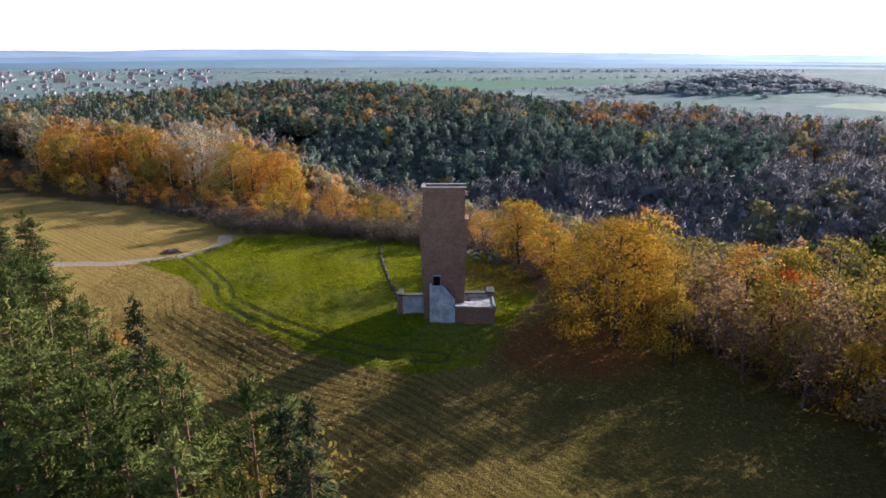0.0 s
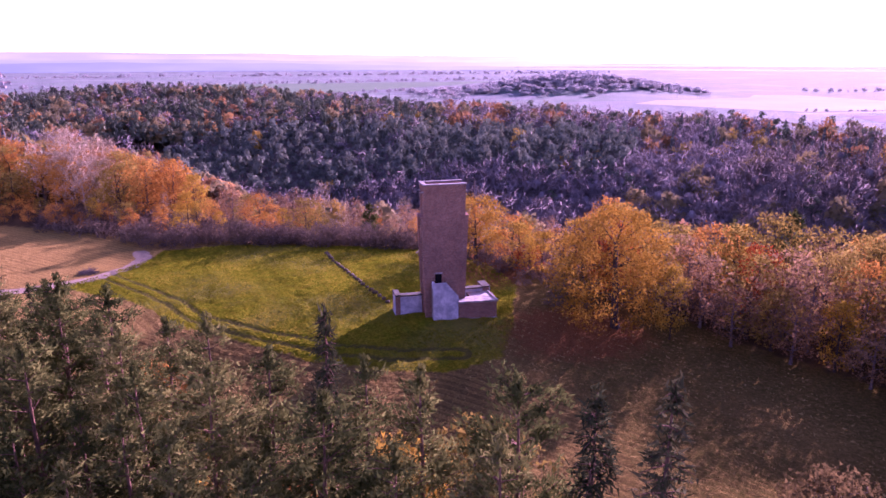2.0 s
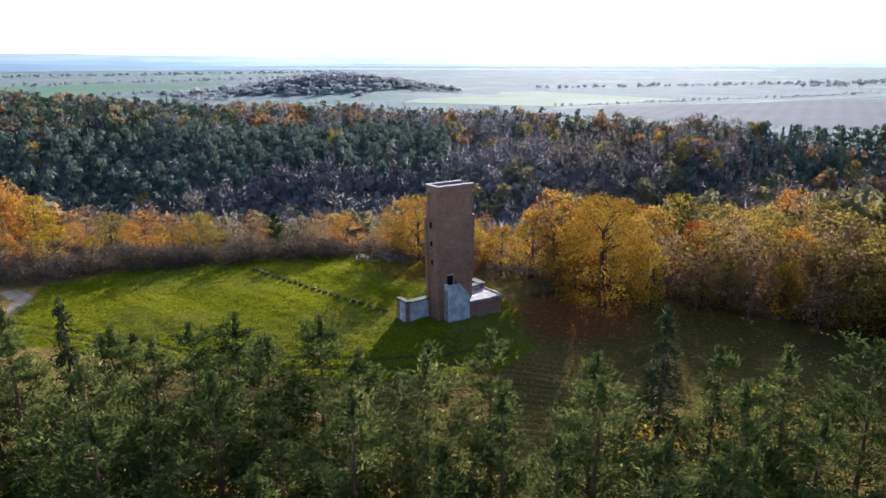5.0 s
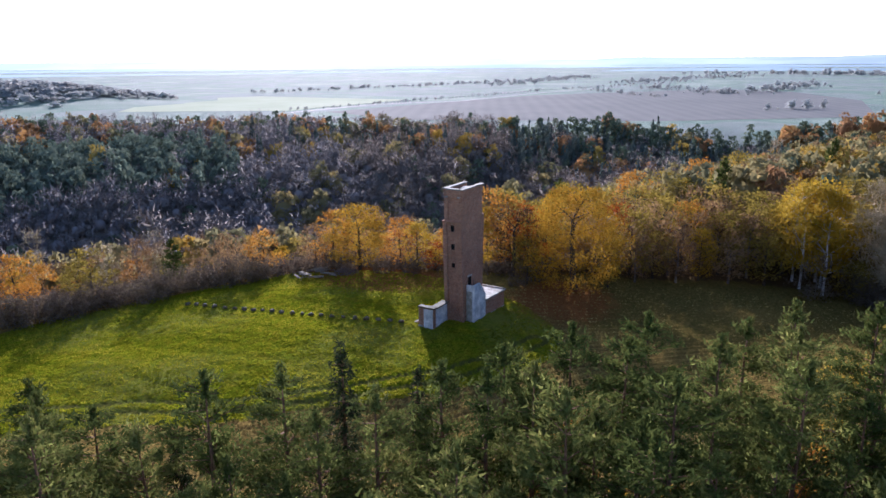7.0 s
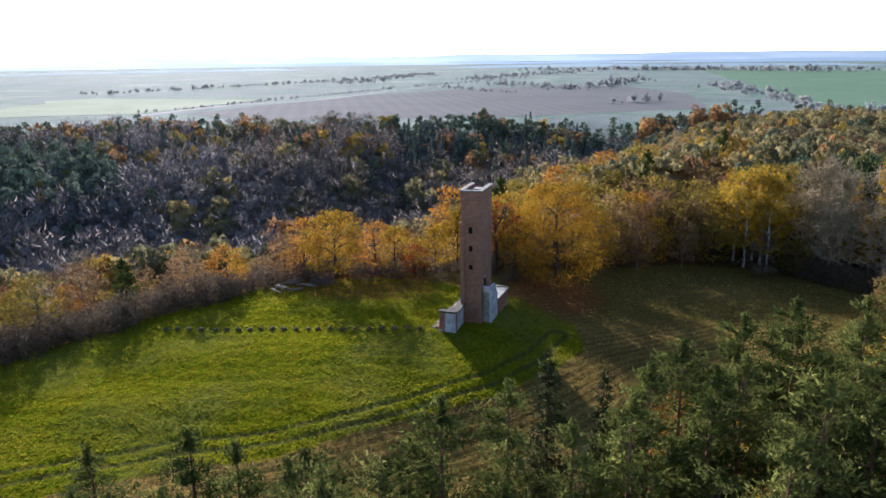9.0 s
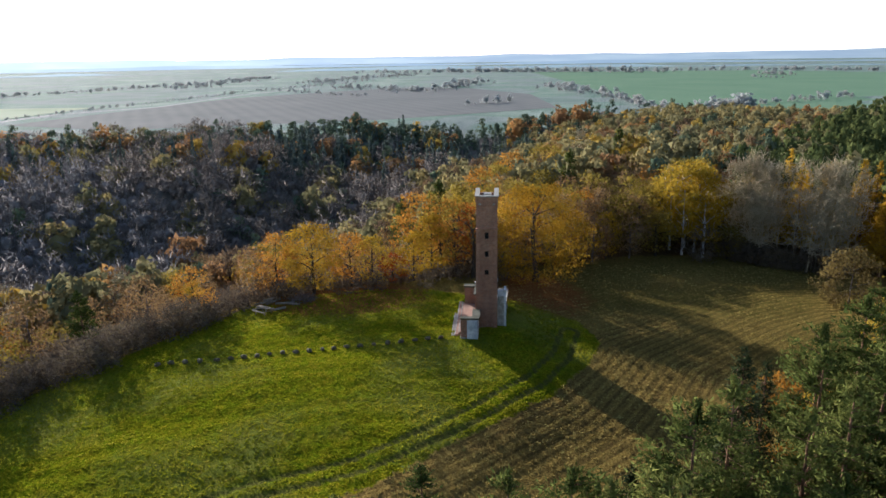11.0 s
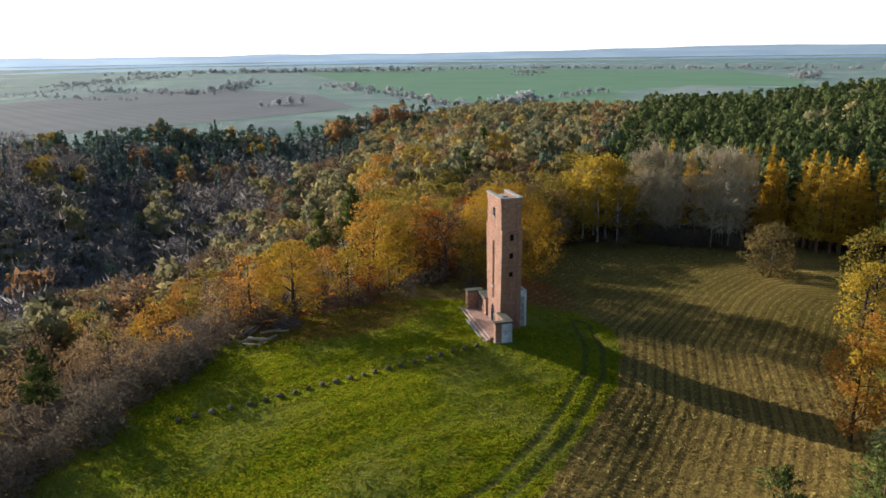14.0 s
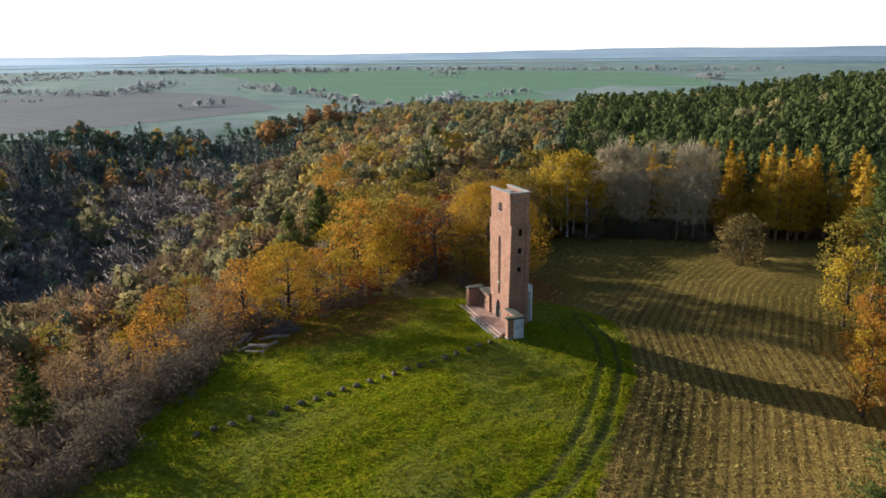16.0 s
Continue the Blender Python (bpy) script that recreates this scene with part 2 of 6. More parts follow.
    # the plain: distance haze put in as pale, bluish greens
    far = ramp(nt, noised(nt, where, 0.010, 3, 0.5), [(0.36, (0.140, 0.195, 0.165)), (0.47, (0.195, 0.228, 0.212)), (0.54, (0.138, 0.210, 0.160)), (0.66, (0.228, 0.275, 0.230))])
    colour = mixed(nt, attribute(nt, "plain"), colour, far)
    nt.links.new(colour, b.inputs["Base Color"])
    # sheen on the plain stands in for its bright haze towards the sun
    nt.links.new(calc(nt, "MULTIPLY", attribute(nt, "plain"), 0.10), b.inputs["Specular IOR Level"])
    h = calc(nt, "ADD", calc(nt, "MULTIPLY", tuft, 1.0), calc(nt, "MULTIPLY", fine, 0.6))
    bumped(nt, b, h, 1.0, 0.36)
    return m


def field_material(name, dark, light, scale=0.05, lines=0.0, turn=0.0):
    m, nt, b = material(name, 1.0, 0.02)
    where = place(nt)
    f = noised(nt, where, scale, 5, 0.6)
    colour = ramp(nt, f, [(0.3, dark), (0.7, light)])
    if lines:
        spin = node(nt, "ShaderNodeMapping", Rotation=(0, 0, turn))
        nt.links.new(where, spin.inputs[0])
        w = node(nt, "ShaderNodeTexWave", Scale=lines, Distortion=2.0, Detail=2.0)
        nt.links.new(spin.outputs[0], w.inputs["Vector"])
        colour = mixed(nt, 0.35, colour, mixed(nt, w.outputs["Fac"], dark, light))
    nt.links.new(colour, b.inputs["Base Color"])
    bumped(nt, b, noised(nt, where, 1.2, 4), 0.5, 0.3)
    return m


BRICK = brick_material()
CONCRETE = stony_material("weathered_concrete", (0.36, 0.34, 0.31), (0.62, 0.60, 0.55))
PLASTER = stony_material("stained_white_plaster", (0.55, 0.56, 0.57), (0.78, 0.78, 0.77), 1.2, (0.52, 0.55, 0.60))
COPING = stony_material("pale_coping_stone", (0.25, 0.23, 0.20), (0.40, 0.375, 0.335), 2.0, (0.72, 0.71, 0.68))
CAPSTONE = stony_material("mossy_cap_stone", (0.060, 0.060, 0.045), (0.150, 0.145, 0.110), 1.6, (0.6, 0.62, 0.52))
PAVING = stony_material("pink_brick_paving", (0.30, 0.175, 0.125), (0.48, 0.31, 0.235), 2.5, (0.72, 0.70, 0.68))
STONE = stony_material("field_stone", (0.070, 0.058, 0.036), (0.20, 0.165, 0.100), 1.5, (0.60, 0.60, 0.40))
# near-black put in for the shade inside openings; the roof deck has it too
DARK = plain_material("dark_opening", (0.012, 0.011, 0.011), 0.9, 0.05)
IRON = plain_material("rusty_iron", (0.06, 0.045, 0.038), 0.6, 0.4)
GROUND = ground_material()
OAK_BARK = bark_material("oak_bark", (0.035, 0.026, 0.019), (0.095, 0.072, 0.052))
PINE_BARK = bark_material("pine_bark", (0.085, 0.048, 0.030), (0.235, 0.130, 0.078))
BIRCH_BARK = bark_material("birch_bark", (0.20, 0.19, 0.18), (0.62, 0.60, 0.57), 1.2)
TWIG = bark_material("grey_twigs", (0.085, 0.066, 0.055), (0.205, 0.165, 0.135))
WOOD = bark_material("grey_cut_wood", (0.13, 0.105, 0.075), (0.32, 0.265, 0.195), 2.0)
OAK_LEAF = leaf_material("golden_oak_leaves", [(0.08, (0.190, 0.092, 0.010)), (0.40, (0.330, 0.175, 0.016)), (0.70, (0.410, 0.245, 0.024)), (0.95, (0.320, 0.240, 0.040))])
ORANGE_LEAF = leaf_material("orange_leaves", [(0.05, (0.230, 0.095, 0.018)), (0.45, (0.410, 0.180, 0.028)), (0.90, (0.500, 0.280, 0.050))], 0.45)
YELLOW_LEAF = leaf_material("yellow_leaves", [(0.05, (0.270, 0.160, 0.016)), (0.50, (0.440, 0.275, 0.022)), (0.95, (0.400, 0.300, 0.046))])
OLIVE_LEAF = leaf_material("olive_leaves", [(0.05, (0.130, 0.098, 0.018)), (0.50, (0.255, 0.190, 0.034)), (0.95, (0.370, 0.270, 0.058))], 0.45)
BROWN_LEAF = leaf_material("brown_leaves", [(0.05, (0.160, 0.092, 0.042)), (0.50, (0.280, 0.172, 0.076)), (0.95, (0.380, 0.250, 0.112))], 0.45)
RED_LEAF = leaf_material("rust_red_leaves", [(0.05, (0.170, 0.034, 0.010)), (0.50, (0.330, 0.080, 0.015)), (0.95, (0.420, 0.150, 0.025))])
LARCH_LEAF = leaf_material("golden_larch_needles", [(0.05, (0.330, 0.180, 0.018)), (0.50, (0.500, 0.300, 0.026)), (0.95, (0.540, 0.370, 0.050))], 0.4)
PINE_LEAF = leaf_material("pine_needles", [(0.05, (0.042, 0.058, 0.015)), (0.45, (0.088, 0.107, 0.027)), (0.75, (0.145, 0.156, 0.040)), (0.95, (0.205, 0.192, 0.056))], 0.25)
SPRUCE_LEAF = leaf_material("spruce_needles", [(0.05, (0.022, 0.030, 0.014)), (0.55, (0.044, 0.056, 0.022)), (0.95, (0.080, 0.080, 0.036))], 0.2)
# far pines, spruces and bare twigs: haze put into paler, bluer base colours
HAZED_PINE = leaf_material("hazed_pine_needles", [(0.10, (0.085, 0.112, 0.070)), (0.50, (0.120, 0.150, 0.092)), (0.90, (0.165, 0.190, 0.112))], 0.15, True)
# paler copies for the northern stands, with thicker haze in the colour
HAZED_SPUR_PINE = leaf_material("hazed_spur_pine_needles", [(0.10, (0.125, 0.160, 0.120)), (0.50, (0.160, 0.200, 0.148)), (0.90, (0.205, 0.238, 0.165))], 0.3, True)
HAZED_TWIGS = leaf_material("hazed_twigs", [(0.10, (0.225, 0.212, 0.212)), (0.50, (0.255, 0.234, 0.226)), (0.90, (0.285, 0.250, 0.225))], 0.06, True)
BACK_PINE = leaf_material("green_pine_crowns", [(0.10, (0.062, 0.080, 0.030)), (0.50, (0.092, 0.112, 0.038)), (0.90, (0.130, 0.145, 0.050))], 0.3, True)
HAZED_SPRUCE = leaf_material("hazed_spruce_needles", [(0.10, (0.090, 0.115, 0.100)), (0.50, (0.120, 0.145, 0.122)), (0.90, (0.150, 0.172, 0.138))], 0.12, True)
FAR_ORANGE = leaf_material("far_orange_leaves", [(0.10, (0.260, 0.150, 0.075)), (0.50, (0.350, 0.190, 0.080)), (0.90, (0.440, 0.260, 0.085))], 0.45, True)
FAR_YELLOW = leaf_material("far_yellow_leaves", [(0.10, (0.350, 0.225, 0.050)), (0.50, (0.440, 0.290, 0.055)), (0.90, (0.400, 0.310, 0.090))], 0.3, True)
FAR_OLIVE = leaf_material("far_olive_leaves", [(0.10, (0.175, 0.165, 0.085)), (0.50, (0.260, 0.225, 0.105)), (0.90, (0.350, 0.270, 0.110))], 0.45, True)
HAZED_BROWN = leaf_material("hazed_bare_crowns", [(0.10, (0.180, 0.160, 0.150)), (0.50, (0.215, 0.186, 0.166)), (0.90, (0.255, 0.212, 0.172))], 0.08, True)
BUSH_LEAF = leaf_material("withered_bush_leaves", [(0.05, (0.092, 0.066, 0.026)), (0.50, (0.175, 0.128, 0.044)), (0.95, (0.260, 0.185, 0.062))], 0.35)
NEAR_TWIGS = leaf_material("russet_twigs", [(0.10, (0.120, 0.086, 0.062)), (0.50, (0.180, 0.122, 0.074)), (0.90, (0.250, 0.158, 0.076))], 0.3, True)
# hedges and hill wood: haze put in as a washed-out grey base colour
HAZED_PLAIN_WOOD = leaf_material("plain_woods", [(0.10, (0.370, 0.390, 0.385)), (0.60, (0.390, 0.400, 0.390)), (0.90, (0.420, 0.400, 0.375))], 0.55, True)
# fields of the plain: muted and blued, haze put into their colours
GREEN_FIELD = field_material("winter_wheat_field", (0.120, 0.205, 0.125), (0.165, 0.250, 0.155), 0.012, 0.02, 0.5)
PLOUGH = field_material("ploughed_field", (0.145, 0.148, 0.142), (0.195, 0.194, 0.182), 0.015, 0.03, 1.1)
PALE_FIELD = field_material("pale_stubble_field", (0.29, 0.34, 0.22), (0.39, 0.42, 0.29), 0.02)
ASPHALT = plain_material("pale_road_surface", (0.27, 0.27, 0.26), 0.9, 0.1)
HOUSE_WALL = plain_material("light_house_plaster", (0.40, 0.385, 0.38), 0.9, 0.1, 0.12)
ROOF_TILE = plain_material("red_roof_tiles", (0.34, 0.225, 0.195), 0.85, 0.15, 0.3)
GLASS = plain_material("dark_window_glass", (0.05, 0.055, 0.065), 0.2, 0.5, 0.1)
BARE_BARK = bark_material("pale_poplar_bark", (0.270, 0.215, 0.130), (0.50, 0.415, 0.270), 1.5)
HEDGE_LEAF = leaf_material("withered_hedge_leaves", [(0.05, (0.075, 0.058, 0.042)), (0.50, (0.130, 0.102, 0.068)), (0.95, (0.200, 0.158, 0.090))], 0.3)
STRAW = leaf_material("cut_straw", [(0.05, (0.180, 0.130, 0.038)), (0.45, (0.330, 0.240, 0.070)), (0.75, (0.430, 0.335, 0.105)), (0.97, (0.250, 0.255, 0.052))], 0.2, True)
GRASS = leaf_material("meadow_grass_blades", [(0.05, (0.085, 0.100, 0.005)), (0.50, (0.205, 0.215, 0.009)), (0.95, (0.370, 0.325, 0.030))], 0.5, True)


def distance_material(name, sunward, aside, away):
    """Glowing horizon hills: pale air haze put into the colour, whiter below the sun."""
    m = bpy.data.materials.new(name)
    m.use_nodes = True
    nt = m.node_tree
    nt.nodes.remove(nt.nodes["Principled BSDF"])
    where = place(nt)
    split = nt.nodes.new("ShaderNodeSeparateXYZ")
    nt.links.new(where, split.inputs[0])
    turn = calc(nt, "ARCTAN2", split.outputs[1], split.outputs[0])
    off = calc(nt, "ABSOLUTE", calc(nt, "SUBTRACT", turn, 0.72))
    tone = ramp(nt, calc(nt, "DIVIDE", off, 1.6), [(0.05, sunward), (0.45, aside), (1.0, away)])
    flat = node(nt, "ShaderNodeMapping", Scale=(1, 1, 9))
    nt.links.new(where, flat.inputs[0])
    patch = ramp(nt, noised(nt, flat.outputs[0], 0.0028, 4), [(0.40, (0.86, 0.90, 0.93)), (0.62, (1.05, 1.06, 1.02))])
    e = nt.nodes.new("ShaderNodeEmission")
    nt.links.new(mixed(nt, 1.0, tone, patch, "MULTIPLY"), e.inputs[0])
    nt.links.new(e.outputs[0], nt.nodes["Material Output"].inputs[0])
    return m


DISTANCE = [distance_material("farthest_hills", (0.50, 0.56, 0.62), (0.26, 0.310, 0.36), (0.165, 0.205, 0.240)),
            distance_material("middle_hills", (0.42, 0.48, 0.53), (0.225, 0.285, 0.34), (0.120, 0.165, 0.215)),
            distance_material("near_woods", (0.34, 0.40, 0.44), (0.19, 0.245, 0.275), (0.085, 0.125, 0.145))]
SCRUB = leaf_material("grey_brown_scrub", [(0.05, (0.085, 0.064, 0.048)), (0.50, (0.150, 0.115, 0.082)), (0.95, (0.235, 0.178, 0.105))], 0.3, True)
# mid brown of the sheet added to lighten gaps between far trees
GAP_FILL = field_material("brown_gap_fill", (0.110, 0.098, 0.085), (0.185, 0.162, 0.132), 0.15)

# ---- the lie of the land ----
PLATEAU_EDGE = [(-420, 230), (-260, 165), (-140, 110), (-93, 80), (-63, 68), (-40, 53), (-24, 48), (-14, 42), (-5, 35), (3, 30), (8, 25),
                (12, 12), (15, 3), (21, -3), (30, -9), (40, -16), (70, -30), (120, -45), (260, -80), (500, -160)]
MEADOW = [(-47, 31), (-36.7, 22.3), (-32.6, 15.9), (-29.5, 8.5), (-21.5, 0.7), (-15.4, -5.2), (-8.8, -9.3), (-2.9, -11.4), (2.6, -9.5), (5.8, -4.2), (7.6, 1.4),
          (10.5, 8), (10.5, 19), (5.5, 29.5), (-3, 34.5), (-12.5, 42), (-23, 47.5), (-35, 47), (-36.5, 42), (-41, 35)]
BORDER = [(-75, 58), (-47, 31), (-36.7, 22.3), (-32.6, 15.9), (-29.5, 8.5), (-21.5, 0.7), (-15.4, -5.2), (-8.8, -9.3), (-3.0, -12.6), (10, -27), (15.5, -36), (16.5, -43), (12, -52), (0, -68)]
TRACK = [(-42, 36), (-34.3, 24.9), (-30.2, 17.6), (-27.0, 9.7), (-22.4, 4.1), (-17.7, -0.1), (-13.1, -4.0), (-7.6, -6.8), (-1.1, -8.3)]
WOOD_BACK = [(230, -162), (150, -109), (95, -72.5), (62, -50), (48, -47), (40, -53), (4, -80), (-14, -98)]
ROAD = [(-120, 34), (-80, 29.5), (-59.8, 30.4), (-50.5, 30.5), (-43, 33.4), (-38.6, 38.3), (-37.4, 43), (-38.6, 47)]


def along(points, x, y):
    """Signed distance from a line of points; positive to its left."""
    best, side = np.full(np.shape(x), 1e9), np.zeros(np.shape(x))
    for (ax, ay), (bx, by) in zip(points, points[1:]):
        dx, dy = bx - ax, by - ay
        t = np.clip(((x - ax) * dx + (y - ay) * dy) / (dx * dx + dy * dy), 0, 1)
        ox, oy = x - ax - t * dx, y - ay - t * dy
        d = np.hypot(ox, oy)
        near = d < best
        side = np.where(near, np.sign(dx * (y - ay) - dy * (x - ax)), side)
        best = np.where(near, d, best)
    return best * np.where(side == 0, 1, side)


def inside(outline, x, y):
    hits = np.zeros(np.shape(x), bool)
    for (ax, ay), (bx, by) in zip(outline, outline[1:] + outline[:1]):
        cross = ((ay > y) != (by > y)) & (x < (bx - ax) * (y - ay) / (by - ay + 1e-12) + ax)
        hits ^= cross
    return hits


def step(a, b, v):
    t = np.clip((v - a) / (b - a), 0, 1)
    return t * t * (3 - 2 * t)


def waves(x, y, size, seed):
    """Smooth, cheap unevenness of about -1 to 1."""
    rng = np.random.RandomState(seed)
    out = np.zeros(np.shape(x))
    for k in range(7):
        a, p, f = rng.uniform(0, 6.283), rng.uniform(0, 6.283), rng.uniform(0.6, 1.9)
        out = out + np.sin((x * np.cos(a) + y * np.sin(a)) * f * 6.283 / size + p) / 3.5
    return out


def land(x, y):
    """Height of the ground."""
    x, y = np.asarray(x, float), np.asarray(y, float)
    r, az = np.hypot(x, y), np.degrees(np.arctan2(y, x))
    west = 0.0018 + 0.0022 * step(8, -6, y)
    top = 0.55 - west * np.minimum(x, 0) ** 2 - 0.0016 * np.maximum(x, 0) ** 2 - np.where(y < 0, 1.7 * (1 - np.exp(-(y / 9) ** 2)), 0.0011 * y * y)
    top = np.where(top < -1.6, -1.6 - 0.9 * (1 - np.exp((top + 1.6) / 0.9)), top)
    s = along(PLATEAU_EDGE, x, y)
    deep = np.interp(az, [-60, -25, -10, 10, 25, 90, 103, 115, 128, 170], [3, 6, 10, 17, 21, 22, 17, 6, 2, 2])
    cut = np.interp(s, [2, 14, 40, 75, 92, 130, 185, 260], [0, 0.12, 0.60, 1.0, 0.92, 0.45, 0.25, 0.12])
    z = top - deep * cut
    lift = np.interp(az, [35, 60, 75, 88, 105, 118, 131, 145], [0, 0, 1, 6, 8.5, 7.0, 3.5, 2])
    z = z + lift * step(118, 190, s)
    z = z + (-5.0 - z) * step(215, 290, r) * step(-20, 60, s) + (-5.0 - z) * step(240, 330, r) * (1 - step(-20, 60, s))
    z = z + 13 * np.exp(-((x - 265) / 75) ** 2 - ((y - 560) / 60) ** 2)
    z = z + 8 * np.exp(-((x + 70) / 85) ** 2 - ((y - 318) / 38) ** 2)
    b = along(WOOD_BACK, x, y)
    z = z + 10.5 * step(12, 120, b) * (1 - step(150, 330, b)) * step(30, -25, s)
    z = z + step(20, 60, s) * (1 - step(200, 280, r)) * 1.6 * waves(x, y, 70, 5)
    return z


def spacing(lo, hi, reach, fine):
    near = list(np.arange(lo, hi + fine / 2, fine))
    step_out, ends = fine, []
    a = hi
    while a < reach:
        step_out = min(step_out * 1.16, 260)
        a += step_out
        ends.append(a)
    below, a, step_out = [], lo, fine
    while a > -reach:
        step_out = min(step_out * 1.16, 260)
        a -= step_out
        below.append(a)
    return np.array(below[::-1] + near + ends)


def make_ground():
    gx, gy = spacing(-54, 42, 4850, 0.46), spacing(-56, 52, 4850, 0.46)
    X, Y = np.meshgrid(gx, gy)
    Z = land(X, Y)
    r = np.hypot(X, Y)
    near = 1 - step(60, 90, r)
    d_border = along(BORDER, X, Y)
    in_meadow = inside(MEADOW, X, Y)
    edge = np.abs(along(MEADOW + MEADOW[:1], X, Y)) * np.where(in_meadow, 1, -1)
    meadow = np.clip(0.5 + edge * 0.45, 0, 1)
    s = along(PLATEAU_EDGE, X, Y)
    pines = np.abs(along([(-60, 22), (-46, 2), (-39, -11), (-31, -20), (-21, -32), (-11, -44), (-2, -54), (10, -70)], X, Y)) * \
        np.where(along([(-60, 22), (-46, 2), (-39, -11), (-31, -20), (-21, -32), (-11, -44), (-2, -54), (10, -70)], X, Y) < 0, 1, -1)
    grove = along([(17, -2), (24.5, -6), (29.5, -14), (34, -21), (35, -32), (30, -44), (22, -55), (4, -68), (-20, -90)], X, Y)
    wood = np.maximum.reduce([np.clip(0.5 + (s - 3.0) * 0.25, 0, 1), np.clip(0.5 + pines * 0.2, 0, 1), np.clip(0.5 + (grove - 2) * 0.2, 0, 1) * step(13, 18, X) * (1 - step(0, 5, Y))])
    wood = wood * step(12, 20, np.hypot(X + 66, Y - 196))
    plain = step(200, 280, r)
    off_track = along(TRACK, X, Y)
    d_track = np.abs(np.abs(off_track) - 0.85)
    rut = np.clip(1.15 - d_track * 2.2, 0, 1)
    d_road = np.abs(along(ROAD, X, Y))
    road = np.clip(0.5 + (1.2 - d_road) * 0.9, 0, 1)
    litter = 0.95 * np.exp(-(((X - 12) / 9) ** 2 + ((Y + 6) / 6.5) ** 2) ** 1.5) + 1.05 * np.exp(-(((X - 7.5) / 6.5) ** 2 + ((Y - 18) / 11) ** 2) ** 2)
    # grows to the south-east, where the thicket's shade is put into the colour
    weeds_and_shade = np.clip(0.30 + 0.70 * step(-10, 8, X - 0.5 * Y - 6) + 0.5 * waves(X, Y, 30, 3), 0, 1) * (1 - step(-20, -45, X))
    sown = 1 - step(0.5, 5, d_border) * step(-8, 2, X)
    dry = 0.30 * step(-22, -40, X)
    # ridges of the cut field, tufts of the meadow
    field = (1 - meadow) * (1 - np.clip(wood, 0, 1)) * (1 - road) * near
    Z = Z + field * sown * 0.022 * np.sin(d_border * 6.4 + 0.65 + 0.4 * waves(X, Y, 9, 21)) + field * 0.05 * waves(X, Y, 2.3, 4)
    Z = Z + near * meadow * (0.05 * waves(X, Y, 3.1, 6) + 0.10 * waves(X, Y, 13, 9)) - near * 0.09 * rut * (1 - field) - near * road * 0.06
    ny, nx = X.shape
    idx = np.arange(nx * ny).reshape(ny, nx)
    quads = np.stack([idx[:-1, :-1], idx[:-1, 1:], idx[1:, 1:], idx[1:, :-1]], -1).reshape(-1, 4)
    mesh = mesh_np("ground", np.stack([X, Y, Z], -1).reshape(-1, 3), quads, True)
    for name, values in (("meadow", meadow), ("rut", rut), ("road", road), ("litter", litter), ("wood", wood), ("plain", plain), ("row", d_border), ("sown", sown), ("dry", dry), ("weeds_and_shade", weeds_and_shade)):
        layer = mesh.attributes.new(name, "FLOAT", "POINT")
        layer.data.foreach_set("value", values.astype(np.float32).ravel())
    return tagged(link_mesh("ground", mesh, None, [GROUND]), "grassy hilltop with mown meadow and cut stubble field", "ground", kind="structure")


ground = make_ground()


def far_field(name, outline, mat, label):
    """A field of the plain, a hand's width above the sheet."""
    bm = bmesh.new()
    bm.faces.new([bm.verts.new((x, y, -4.85)) for x, y in outline])
    bmesh.ops.triangulate(bm, faces=bm.faces)
    return tagged(part(name, bm, mat, None), label, "field", kind="structure")

# ---- the brick tower on its terrace ----
TX, TY = -0.65, 0.65         # middle of the shaft
Z0 = 0.35                    # foot of the walls


